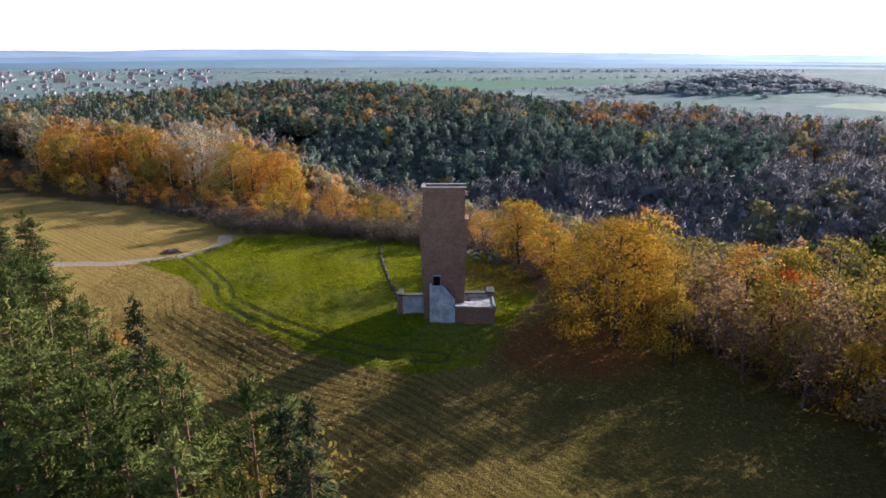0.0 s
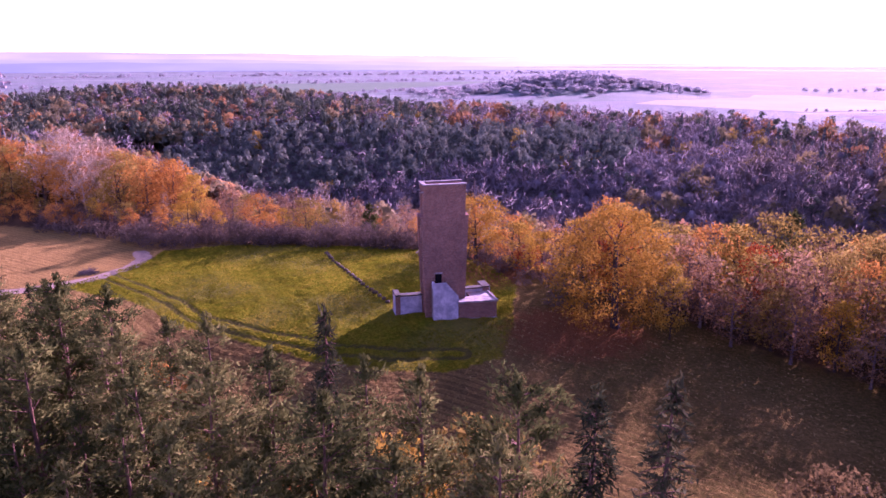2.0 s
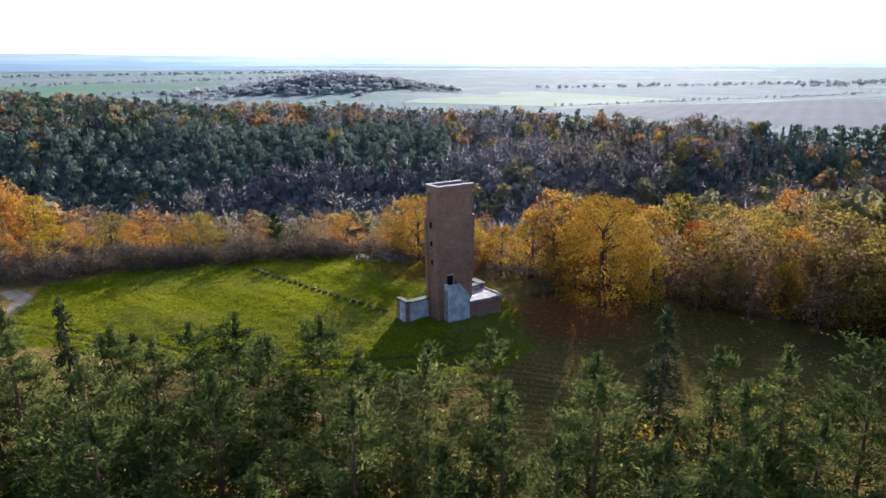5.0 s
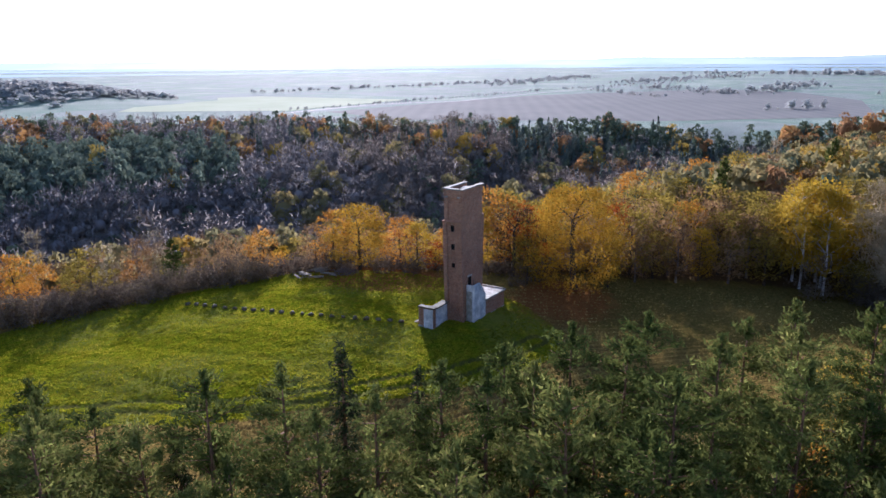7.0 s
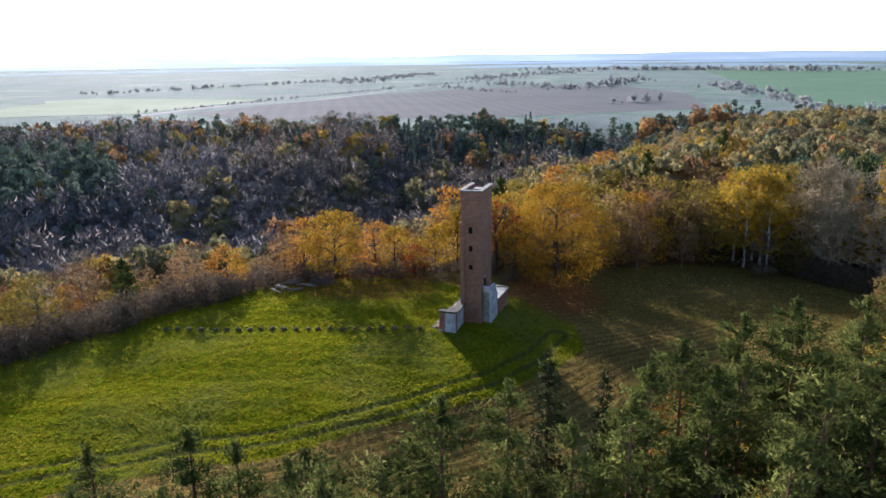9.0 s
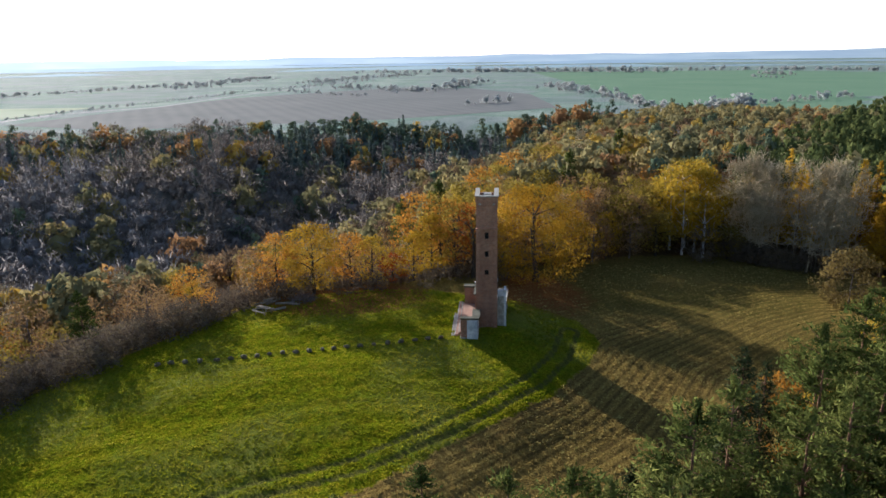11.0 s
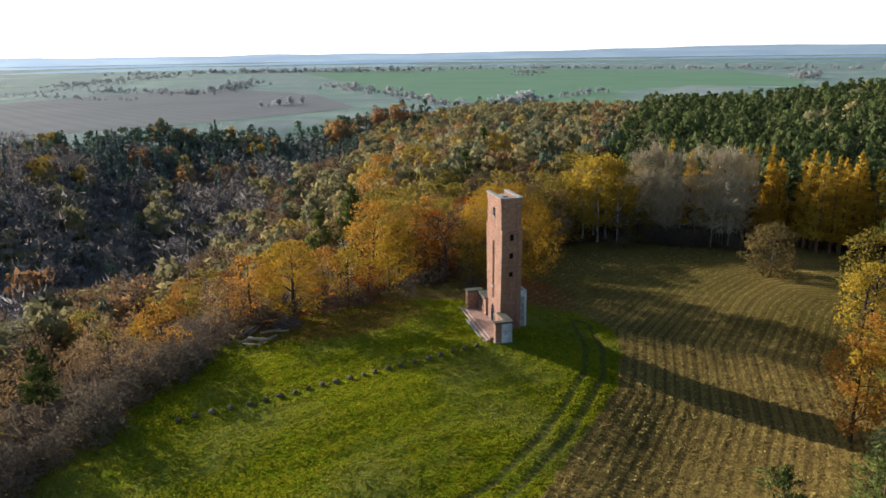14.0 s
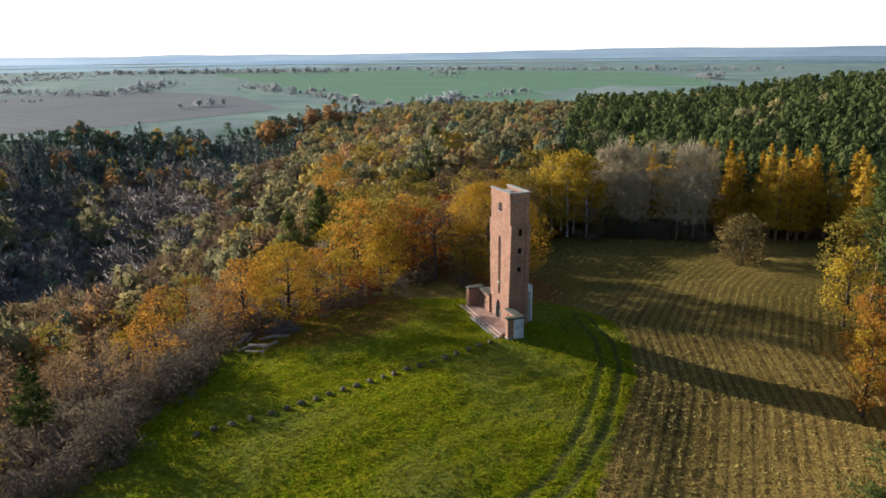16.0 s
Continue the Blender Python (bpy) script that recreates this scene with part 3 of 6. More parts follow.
def tower():
    root = tagged(new("memorial_tower"), "tall red-brown brick tower with pale coping on a hilltop", "tower")
    # lower shaft, wider towards the ledge, with sunk side panels
    bm = bmesh.new()
    def ring(z, hx, hy, sunk):
        p = 0.46
        pts = [(-hx, -hy), (hx, -hy), (hx, -hy + p), (hx - sunk, -hy + p), (hx - sunk, hy - p), (hx, hy - p), (hx, hy), (-hx, hy),
               (-hx, hy - p), (-hx + sunk, hy - p), (-hx + sunk, -hy + p), (-hx, -hy + p)]
        return [bm.verts.new((TX + x, TY + y, z)) for x, y in pts]
    rings = [ring(Z0 - 0.5, 2.06, 1.12, 0.13), ring(11.1, 2.50, 1.10, 0.13), ring(11.42, 2.52, 1.10, 0.02)]
    for a, b in zip(rings, rings[1:]):
        for i in range(12):
            bm.faces.new((a[i], a[(i + 1) % 12], b[(i + 1) % 12], b[i]))
    bm.faces.new(rings[-1])
    shaft = part("shaft", bm, BRICK, root)
    # upper shaft
    bm = bmesh.new()
    rings = [ring(11.42, 2.18, 1.08, 0.10), ring(13.75, 2.18, 1.08, 0.10), ring(13.85, 2.19, 1.09, 0.01), ring(14.15, 2.19, 1.09, 0.01)]
    for a, b in zip(rings, rings[1:]):
        for i in range(12):
            bm.faces.new((a[i], a[(i + 1) % 12], b[(i + 1) % 12], b[i]))
    bm.faces.new(rings[-1])
    part("upper_shaft", bm, BRICK, root)
    # parapet, flared a little, open in the middle
    hx, hy = 2.20, 1.10
    def parapet(name, x0, x1, y0, y1, z1):
        part(name, boxed(TX + x0, TX + x1, TY + y0, TY + y1, 14.15, z1, 0.02), BRICK, root)
    parapet("parapet_wall", -hx, hx, hy - 0.32, hy + 0.05, 14.74)
    parapet("parapet_wall", -hx, hx, -hy - 0.05, -hy + 0.32, 14.74)
    parapet("parapet_wall", -hx - 0.05, -hx + 0.32, -hy + 0.32, hy - 0.32, 14.70)
    parapet("parapet_wall", hx - 0.32, hx + 0.05, -hy + 0.32, hy - 0.32, 14.40)
    for y0, y1 in ((hy - 0.36, hy + 0.12), (-hy - 0.12, -hy + 0.36)):
        part("coping", boxed(TX - hx - 0.12, TX + hx + 0.12, TY + y0, TY + y1, 14.74, 14.85, 0.02), COPING, root, "pale weathered coping slab")
    part("coping", boxed(TX - hx - 0.12, TX - hx + 0.36, TY - hy + 0.36, TY + hy - 0.36, 14.703, 14.835, 0.02), COPING, root, "pale weathered coping slab")
    part("roof_deck", boxed(TX - hx + 0.32, TX + hx - 0.32, TY - hy + 0.32, TY + hy - 0.32, 14.151, 14.2), DARK, root, "near-black roof deck")
    part("roof_hatch", boxed(TX - 0.1, TX + 0.9, TY - 0.45, TY + 0.35, 14.2, 14.62, 0.04), CONCRETE, root, "small concrete roof hatch")
    # ledges of the setback and little spouts under the parapet
    for sx in (-1, 1):
        x0, x1 = sorted((TX + sx * 2.16, TX + sx * 2.60))
        part("ledge", boxed(x0, x1, TY - 1.14, TY + 1.14, 11.42, 11.50, 0.02), BRICK, root)
        for y in (-0.72, 0.72):
            x0, x1 = sorted((TX + sx * 2.18, TX + sx * 2.50))
            part("spout", boxed(x0, x1, TY + y - 0.12, TY + y + 0.12, 13.92, 14.06, 0.02), COPING, root, "short stone water spout")
    # stair windows on both narrow sides
    for sx in (-1, 1):
        for z in (10.76, 8.84, 6.88):
            hw = 2.06 + (z - Z0) * 0.041
            w = new("window")
            w.parent = root
            x0, x1 = sorted((TX + sx * (hw - 0.32), TX + sx * (hw - 0.118)))
            part("opening", boxed(x0, x1, TY - 0.2, TY + 0.2, z - 0.36, z + 0.36), DARK, w, "dark unglazed opening")
            x0, x1 = sorted((TX + sx * (hw - 0.2), TX + sx * (hw - 0.03)))
            part("sill", boxed(x0, x1, TY - 0.27, TY + 0.27, z - 0.44, z - 0.36, 0.01), BRICK, w)
            part("lintel", boxed(x0, x1, TY - 0.27, TY + 0.27, z + 0.36, z + 0.47, 0.01), BRICK, w)
    # front: barred window, long slit, pointed door
    f = TY + 1.08
    w = new("barred_window")
    w.parent = root
    part("opening", boxed(-0.98, -0.22, f - 0.1, f + 0.012, 12.62, 13.48), DARK, w)
    for k in range(3):
        part("bar", boxed(-0.80 + k * 0.2 - 0.02, -0.80 + k * 0.2 + 0.02, f + 0.012, f + 0.04, 12.6, 13.5), IRON, w)
    part("bar", boxed(-1.0, -0.2, f + 0.04, f + 0.06, 13.02, 13.07), IRON, w)
    part("sill", boxed(-1.05, -0.15, f, f + 0.1, 12.52, 12.6, 0.01), COPING, w)
    f = TY + 1.105
    slit = new("slit")
    slit.parent = root
    # the slit's shade is a near-black strip on the wall's face
    part("shade_strip", boxed(-0.72, -0.44, f + 0.0, f + 0.028, 3.7, 9.9), DARK, slit, "narrow dark slit up the front")
    for x in (-0.80, -0.44):
        part("jamb", boxed(x, x + 0.08, f, f + 0.07, 3.6, 9.95, 0.01), BRICK, slit)
    part("bracket", boxed(-0.95, -0.30, f, f + 0.2, 4.85, 5.0, 0.02), COPING, slit, "small pale stone bracket")
    bm = bmesh.new()
    def arch(hw, foot, spring, apex, y):
        pts = [(-hw, foot), (hw, foot), (hw, spring)]
        pts += [(hw * math.cos(a) ** 0.8, spring + (apex - spring) * math.sin(a)) for a in (0.35, 0.75, 1.15)]
        pts += [(0, apex)] + [(-hw * math.cos(a) ** 0.8, spring + (apex - spring) * math.sin(a)) for a in (1.15, 0.75, 0.35)] + [(-hw, spring)]
        return [bm.verts.new((-0.42 + x, y, z)) for x, z in pts]
    a, b = arch(0.50, 0.85, 1.75, 2.85, f - 0.05), arch(0.50, 0.85, 1.75, 2.85, f + 0.035)
    bm.faces.new(b), bm.faces.new(a[::-1])
    for i in range(len(a)):
        bm.faces.new((a[i], a[(i + 1) % len(a)], b[(i + 1) % len(b)], b[i]))
    door = part("door", bm, DARK, root, "dark pointed-arch doorway")
    for x in (-1.0, 0.1):
        part("jamb", boxed(x - 0.02, x + 0.1, f, f + 0.09, 0.85, 1.9, 0.01), COPING, door)
    # back door above the outside stair
    k = TY - 1.10
    back = part("back_door", boxed(-1.72, -1.05, k - 0.06, k + 0.2, 3.95, 5.35), DARK, root, "dark back doorway above the stair")
    part("lintel", boxed(-1.82, -0.95, k - 0.09, k + 0.1, 5.35, 5.5, 0.01), CONCRETE, back)
    return root


def stair_block():
    root = tagged(new("outside_stair"), "white plastered stair block against the tower's back wall", "stair")
    y0, y1 = -1.42, -0.5
    def side(name, ya, yb, lift, mat):
        bm = bmesh.new()
        pts = [(-2.12, Z0 - 0.4), (0.55, Z0 - 0.4), (0.55, 2.62 + lift), (-0.72, 4.15 + lift), (-2.12, 4.15 + lift)]
        a = [bm.verts.new((x, ya, z)) for x, z in pts]
        b = [bm.verts.new((x, yb, z)) for x, z in pts]
        bm.faces.new(a), bm.faces.new(b[::-1])
        for i in range(5):
            bm.faces.new((a[i], b[i], b[(i + 1) % 5], a[(i + 1) % 5]))
        return part(name, bm, mat, root)
    side("side_wall", y0, y0 + 0.22, 0.42, PLASTER)
    side("core", y0 + 0.22, y1, -0.25, CONCRETE)
    part("end_wall", boxed(-2.12, -1.92, y0 + 0.22, y1, 3.88, 4.57, 0.01), PLASTER, root)
    for i in range(8):
        x = 0.52 - i * 0.16
        part("step", boxed(x - 0.3, x, y0 + 0.22, y1, 2.3 + i * 0.19, 2.56 + i * 0.19, 0.01), CONCRETE, root)
    for x, z in ((0.5, 2.56), (-0.1, 3.2), (-0.7, 3.95)):
        part("rail_post", boxed(x - 0.025, x + 0.025, y1 - 0.1, y1 - 0.05, z, z + 0.85), IRON, root)
    return root


def annex():
    root = tagged(new("annex"), "low brick annex with a flat pale concrete roof", "annex")
    wall = [(0.62, -1.35), (4.72, -1.62), (4.55, 1.85), (2.35, 1.85), (2.35, 0.15), (1.45, 0.12), (1.45, -0.42), (0.62, -0.42)]
    part("wall", prism(bmesh.new(), wall, Z0 - 0.5, 2.22), BRICK, root)
    cx, cy = 2.9, 0.1
    roof = [(x + 0.13 * np.sign(x - cx), y + 0.13 * np.sign(y - cy)) for x, y in wall]
    roof[4], roof[5], roof[6], roof[7] = (2.22, 0.02), (1.40, 0.02), (1.40, -0.48), (0.62, -0.48)
    slab = part("roof_slab", prism(bmesh.new(), roof, 2.22, 2.40), CONCRETE, root, "pale flat concrete roof slab")
    part("kerb", boxed(4.52, 4.74, -1.7, 1.95, 2.40, 2.50, 0.01), COPING, slab)
    part("plinth", prism(bmesh.new(), [(0.60, -1.40), (4.78, -1.68), (4.62, 1.1), (4.5, 1.1), (4.6, -1.5), (0.60, -1.3)], Z0 - 0.5, Z0 + 0.12), CONCRETE, root)
    return root


def wing_wall(name, label, x0, x1, pier_x, cap_z):
    """A low wall from the tower to a pier that stands forward, with near-black squares for shaded holes."""
    root = tagged(new(name), label, "wall")
    lo, hi = min(x0, x1), max(x0, x1)
    part("wall", boxed(lo, hi, 1.52, 1.98, Z0 - 0.4, cap_z - 0.18), BRICK, root)
    part("back_face", boxed(lo, hi, 1.46, 1.517, Z0 - 0.4, cap_z - 0.19), PLASTER, root, "stained white plaster back")
    cap = part("cap", boxed(lo, hi, 1.28, 2.12, cap_z - 0.18, cap_z - 0.04, 0.02), CAPSTONE, root, "mossy grey concrete cap slab")
    p0, p1 = pier_x
    part("pier", boxed(p0, p1, 1.46, 3.25, Z0 - 0.5, cap_z - 0.16, 0.015), BRICK, root)
    outer = p0 if x1 < x0 else p1
    part("pier_face", boxed(outer - 0.05, outer - 0.002, 1.50, 2.6, Z0 - 0.3, cap_z - 0.2) if x1 < x0 else boxed(outer + 0.002, outer + 0.05, 1.50, 2.6, Z0 - 0.3, cap_z - 0.2), PLASTER, root)
    part("pier_cap", boxed(p0 - 0.05, p1 + 0.05, 1.38, 3.33, cap_z - 0.155, cap_z + 0.02, 0.02), CAPSTONE, root, "weathered concrete pier cap")
    part("pier_foot", boxed(p0 - 0.06, p1 + 0.06, 2.75, 3.32, Z0 - 0.5, Z0 + 0.3, 0.02), CONCRETE, root)
    mid = (lo + hi) / 2
    for row in range(2):
        for k in range(3):
            x = mid - 0.55 + k * 0.5 + (0.25 if row else 0)
            part("hole_shade", boxed(x - 0.11, x + 0.11, 1.93, 1.986, 1.55 + row * 0.42, 1.77 + row * 0.42), DARK, root)
    return root


def terrace():
    root = tagged(new("terrace"), "pink brick terrace with three long front steps", "terrace")
    part("paving", boxed(-4.85, 4.4, 1.7, 3.55, Z0 - 0.5, 0.85, 0.01), PAVING, root)
    for i in range(3):
        part("nosing", boxed(-4.98 + 0.04 * i, 5.08, 3.84 + i * 0.36, 3.915 + i * 0.36, 0.702 - i * 0.15, 0.722 - i * 0.15), CONCRETE, root)
        part("step", boxed(-5.0 + 0.04 * i, 5.1, 3.55 + i * 0.36, 3.55 + (i + 1) * 0.36, Z0 - 0.6, 0.70 - i * 0.15, 0.015), COPING if i % 2 else PAVING, root)
    part("edging", boxed(-4.85, 4.4, 3.44, 3.552, 0.852, 0.88, 0.005), COPING, root)
    return root


tower()
stair_block()
annex()
wing_wall("wing_wall", "low brick wing wall with white plastered back beside the tower", -2.62, -5.12, (-5.65, -5.12), 2.70)
wing_wall("wing_wall", "low brick wing wall with capped pier beside the annex", 1.40, 4.05, (4.05, 4.85), 2.95)
terrace()

# ---- trees ----
def tubes(paths, sides=4):
    """Tapered tubes along paths of (points, radii): verts and quads."""
    V, Q, n = [], [], 0
    ang = np.arange(sides) * 2 * math.pi / sides
    for pts, rad in paths:
        pts = np.asarray(pts, float)
        d = np.gradient(pts, axis=0)
        d /= np.linalg.norm(d, axis=1, keepdims=True) + 1e-9
        a = np.cross(d, np.array([0.31, 0.87, 0.38]))
        a /= np.linalg.norm(a, axis=1, keepdims=True) + 1e-9
        b = np.cross(d, a)
        ring = pts[:, None] + np.asarray(rad)[:, None, None] * (np.cos(ang)[None, :, None] * a[:, None] + np.sin(ang)[None, :, None] * b[:, None])
        V.append(ring.reshape(-1, 3))
        k = len(pts)
        i, j = np.meshgrid(np.arange(k - 1), np.arange(sides), indexing="ij")
        i, j = i.ravel(), j.ravel()
        Q.append(n + np.stack([i * sides + j, i * sides + (j + 1) % sides, (i + 1) * sides + (j + 1) % sides, (i + 1) * sides + j], 1))
        n += k * sides
    return np.concatenate(V), np.concatenate(Q)


def leaves(rng, centres, size, flat=0.0, slim=0.55):
    """One small leaf-shaped triangle at each centre, turned at random."""
    n = len(centres)
    u = rng.normal(size=(n, 3))
    u /= np.linalg.norm(u, axis=1, keepdims=True)
    w = rng.normal(size=(n, 3)) + np.array([0, 0, flat])
    v = np.cross(u, w)
    v /= np.linalg.norm(v, axis=1, keepdims=True) + 1e-9
    s = size * rng.uniform(0.6, 1.35, (n, 1))
    V = np.stack([centres + u * s, centres - u * s * 0.6 + v * s * slim, centres - u * s * 0.6 - v * s * slim], 1).reshape(-1, 3)
    return V, np.arange(3 * n).reshape(-1, 3)


def needles(rng, centres, ways, size, slim=0.3):
    """Slim tufts that point along their branch and upward."""
    n = len(centres)
    u = ways + rng.normal(scale=0.6, size=(n, 3))
    u /= np.linalg.norm(u, axis=1, keepdims=True) + 1e-9
    v = np.cross(u, rng.normal(size=(n, 3)))
    v /= np.linalg.norm(v, axis=1, keepdims=True) + 1e-9
    s = size * rng.uniform(0.6, 1.4, (n, 1))
    V = np.stack([centres + u * s * 1.5, centres - u * s * 0.7 + v * s * slim * 1.6, centres - u * s * 0.7 - v * s * slim * 1.6], 1).reshape(-1, 3)
    return V, np.arange(3 * n).reshape(-1, 3)


def rounded(made, out, soft=0.75):
    """Turns each leaf's face outward and bends its shading towards the crown's roundness."""
    V, F = made
    T = V.reshape(-1, 3, 3).copy()
    out = out / (np.linalg.norm(out, axis=1, keepdims=True) + 1e-9)
    flat = np.cross(T[:, 1] - T[:, 0], T[:, 2] - T[:, 0])
    flat /= np.linalg.norm(flat, axis=1, keepdims=True) + 1e-12
    back = (flat * out).sum(1) < 0
    T[back] = T[back][:, ::-1]
    flat[back] *= -1
    N = flat * (1 - soft) + out * soft
    N /= np.linalg.norm(N, axis=1, keepdims=True) + 1e-9
    return T.reshape(-1, 3), F, np.repeat(N, 3, axis=0)


def broad_skeleton(rng, height, spread, foot, tips, trunk_r, lean=0.0, low=0.30):
    """Trunk and limbs that grow towards points of an uneven crown; gives tube paths and the crown's tips."""
    lobes = [(rng.uniform(0, 6.283), rng.uniform(low + 0.12, 0.85), rng.uniform(0.55, 1.0)) for _ in range(9)]
    pts = []
    while len(pts) < tips:
        a, h = rng.uniform(0, 6.283), rng.uniform(low, 1.0)
        k = (h - low) / (1 - low)
        shape = math.sqrt(max(0.0, 1 - (2 * k - 0.85) ** 2 / 1.45)) if k > 0.0 else 0
        bulge = 0.72 + 0.38 * max(math.exp(-(((a - la + 3.14159) % 6.283 - 3.14159) / 0.6) ** 2 - ((h - lh) / 0.22) ** 2) * lr for la, lh, lr in lobes)
        r = spread * shape * bulge * rng.uniform(0.25, 1.0) ** 0.45
        pts.append((r * math.cos(a), r * math.sin(a), h * height * (0.9 + 0.1 * bulge)))
    pts = np.array(pts)
    trunk_top = height * rng.uniform(0.62, 0.75)
    k = 8
    z = np.linspace(0, trunk_top, k)
    wob = np.cumsum(rng.normal(scale=0.05 * height / 10, size=(k, 2)), axis=0)
    wob[0] = 0
    nodes = np.column_stack([wob[:, 0] + lean * z, wob[:, 1], z])
    nodes[0, 2] = -0.4
    rad = trunk_r * np.linspace(1, 0.35, k) ** 0.8
    rad[0] *= 1.35
    paths = [(nodes, rad)]
    all_nodes, all_rad = list(nodes[2:]), list(rad[2:])
    order = np.argsort(np.hypot(pts[:, 0], pts[:, 1]) + 0.3 * np.abs(pts[:, 2] - trunk_top))
    for i in order:
        p, N = pts[i], np.array(all_nodes)
        d = np.linalg.norm(N - p, axis=1) + 0.9 * np.maximum(0, N[:, 2] - p[2] + 0.1 * height)
        j = int(np.argmin(d))
        q, r0 = N[j], min(all_rad[j] * 0.72, 0.02 + 0.035 * np.linalg.norm(N[j] - p))
        mid = (p + q) / 2 + np.array([0, 0, 0.10 * np.linalg.norm(p - q)]) + rng.normal(scale=0.07 * np.linalg.norm(p - q), size=3)
        t = np.linspace(0, 1, 3)[:, None]
        c = (1 - t) ** 2 * q + 2 * t * (1 - t) * mid + t * t * p
        c[1] += rng.normal(scale=0.04 * np.linalg.norm(p - q), size=3)
        r = np.linspace(r0, max(0.012, r0 * 0.3), 3)
        paths.append((c, r))
        all_nodes += list(c[1:])
        all_rad += list(r[1:])
    return paths, pts


def tree_object(name, label, category, bark, leaf, paths, crown, group=""):
    root = tagged(new(name), label, category, group)
    V, Q = tubes(paths[:1], 6)
    V3, Q3 = tubes(paths[1:], 3)
    V, Q = np.concatenate([V, V3]), np.concatenate([Q, Q3 + len(V)])
    link_mesh("trunk", mesh_np("trunk", V, Q, True), root, [bark])
    if crown is not None:
        mesh = mesh_np("crown", crown[0], crown[1], len(crown) > 2)
        if len(crown) > 2:
            mesh.normals_split_custom_set_from_vertices(crown[2])
        link_mesh("crown", mesh, root, [leaf])
    return root


def broadleaf(seed, height, spread, tips, per_tip, size, cluster, trunk_r, low=0.28, name="oak_tree", label="", bark=None, leaf=None, group="", twigs=0, thick=0.02):
    rng = np.random.RandomState(seed)
    paths, pts = broad_skeleton(rng, height, spread, 0, tips, trunk_r, low=low)
    if twigs:
        for p in pts:
            for _ in range(twigs):
                d = rng.normal(size=3) + np.array([p[0], p[1], 2.0]) / (1 + np.linalg.norm(p[:2])) * 0.8
                d *= cluster * rng.uniform(0.5, 1.1) / np.linalg.norm(d)
                paths.append((np.array([p, p + d]), np.array([thick, thick * 0.35])))
    crown = None
    if per_tip:
        c = np.repeat(pts, per_tip, axis=0)
        off = rng.normal(size=c.shape)
        off *= cluster * rng.uniform(0.15, 1.0, (len(c), 1)) ** 0.5 / np.linalg.norm(off, axis=1, keepdims=True) * np.array([1.15, 1.15, 0.75])
        crown = rounded(leaves(rng, c + off, size), off + 0.25 * (c - np.array([0, 0, height * 0.5])), 0.45)
    return tree_object(name, label, "tree", bark or OAK_BARK, leaf or OAK_LEAF, paths, crown, group)


def conifer_arrays(rng, height, width, bare, whorls, arms, tufts, size, rise, droop=0.0, ragged=0.3, rounded=0.8, stem_r=0.018, lift=0.7, clumped=False):
    """Straight stem with whorls of branches: tube paths and tuft centres."""
    k = 9
    z = np.linspace(-0.4, height, k)
    wob = np.cumsum(rng.normal(scale=0.035, size=(k, 2)), axis=0)
    stem = np.column_stack([wob, z])
    paths = [(stem, np.linspace(stem_r * height + 0.03, 0.015, k))]
    centres, ways = [], []
    for i in range(whorls):
        f = (i + rng.uniform(-0.25, 0.25)) / whorls
        h = height * (bare + (1 - bare) * max(0, f))
        reach = width * (max(0.0, 1 - f) ** rounded) * (0.55 + 0.45 * min(1, f * 5 + 0.35)) + 0.25
        for a in range(arms):
            ang = rng.uniform(0, 6.283)
            L = reach * (1 - ragged * rng.uniform(0, 1) ** 1.5)
            base = np.array([np.interp(h, z, wob[:, 0]), np.interp(h, z, wob[:, 1]), h])
            way = np.array([math.cos(ang), math.sin(ang), 0])
            t = np.linspace(0, 1, 3)
            arm = base + way * (t * L)[:, None] + np.array([0, 0, 1.0]) * ((rise * t - droop * t * t) * L)[:, None]
            paths.append((arm, np.linspace(0.035, 0.010, 3)))
            n = max(3, int(tufts * L / width * rng.uniform(0.6, 1.4)))
            tt = rng.choice(rng.uniform(0.3, 1.08, 6), n) + rng.normal(scale=0.06, size=n) if clumped else rng.uniform(0.25, 1.05, n)
            c = base + way * (tt * L)[:, None] + np.array([0, 0, 1.0]) * ((rise * tt - droop * tt * tt) * L)[:, None]
            side = np.cross(way, [0, 0, 1])
            if clumped:
                c += side * (np.round(rng.uniform(-1.4, 1.4, n)) * 0.26 * L * tt)[:, None] + rng.normal(scale=(0.20, 0.20, 0.12), size=(n, 3))
            else:
                c += side * (rng.normal(scale=0.20, size=n) * L * (0.4 + 0.6 * tt))[:, None] + rng.normal(scale=(0.06, 0.06, 0.10), size=(n, 3)) * (1 + 0.4 * L)
            centres.append(c)
            ways.append(np.tile(way * 0.8 + np.array([0, 0, lift]), (n, 1)))
    n = int(tufts)
    c = np.column_stack([rng.normal(scale=0.12, size=(n, 2)) + wob[-1], height - rng.uniform(-0.25, 1.0, n)])
    centres.append(c)
    ways.append(np.tile([0, 0, 1.0], (n, 1)))
    return paths, np.concatenate(centres), np.concatenate(ways)


def conifer(seed, name, label, bark, leaf, group, slim=0.3, **kw):
    rng = np.random.RandomState(seed)
    size = kw["size"]
    paths, c, ways = conifer_arrays(rng, **kw)
    out = np.column_stack([c[:, :2], np.full(len(c), 0.45)]) * np.array([1, 1, 1]) + rng.normal(scale=0.25, size=c.shape)
    return tree_object(name, label, "tree", bark, leaf, paths, rounded(needles(rng, c, ways, size, slim), out, 0.6), group)


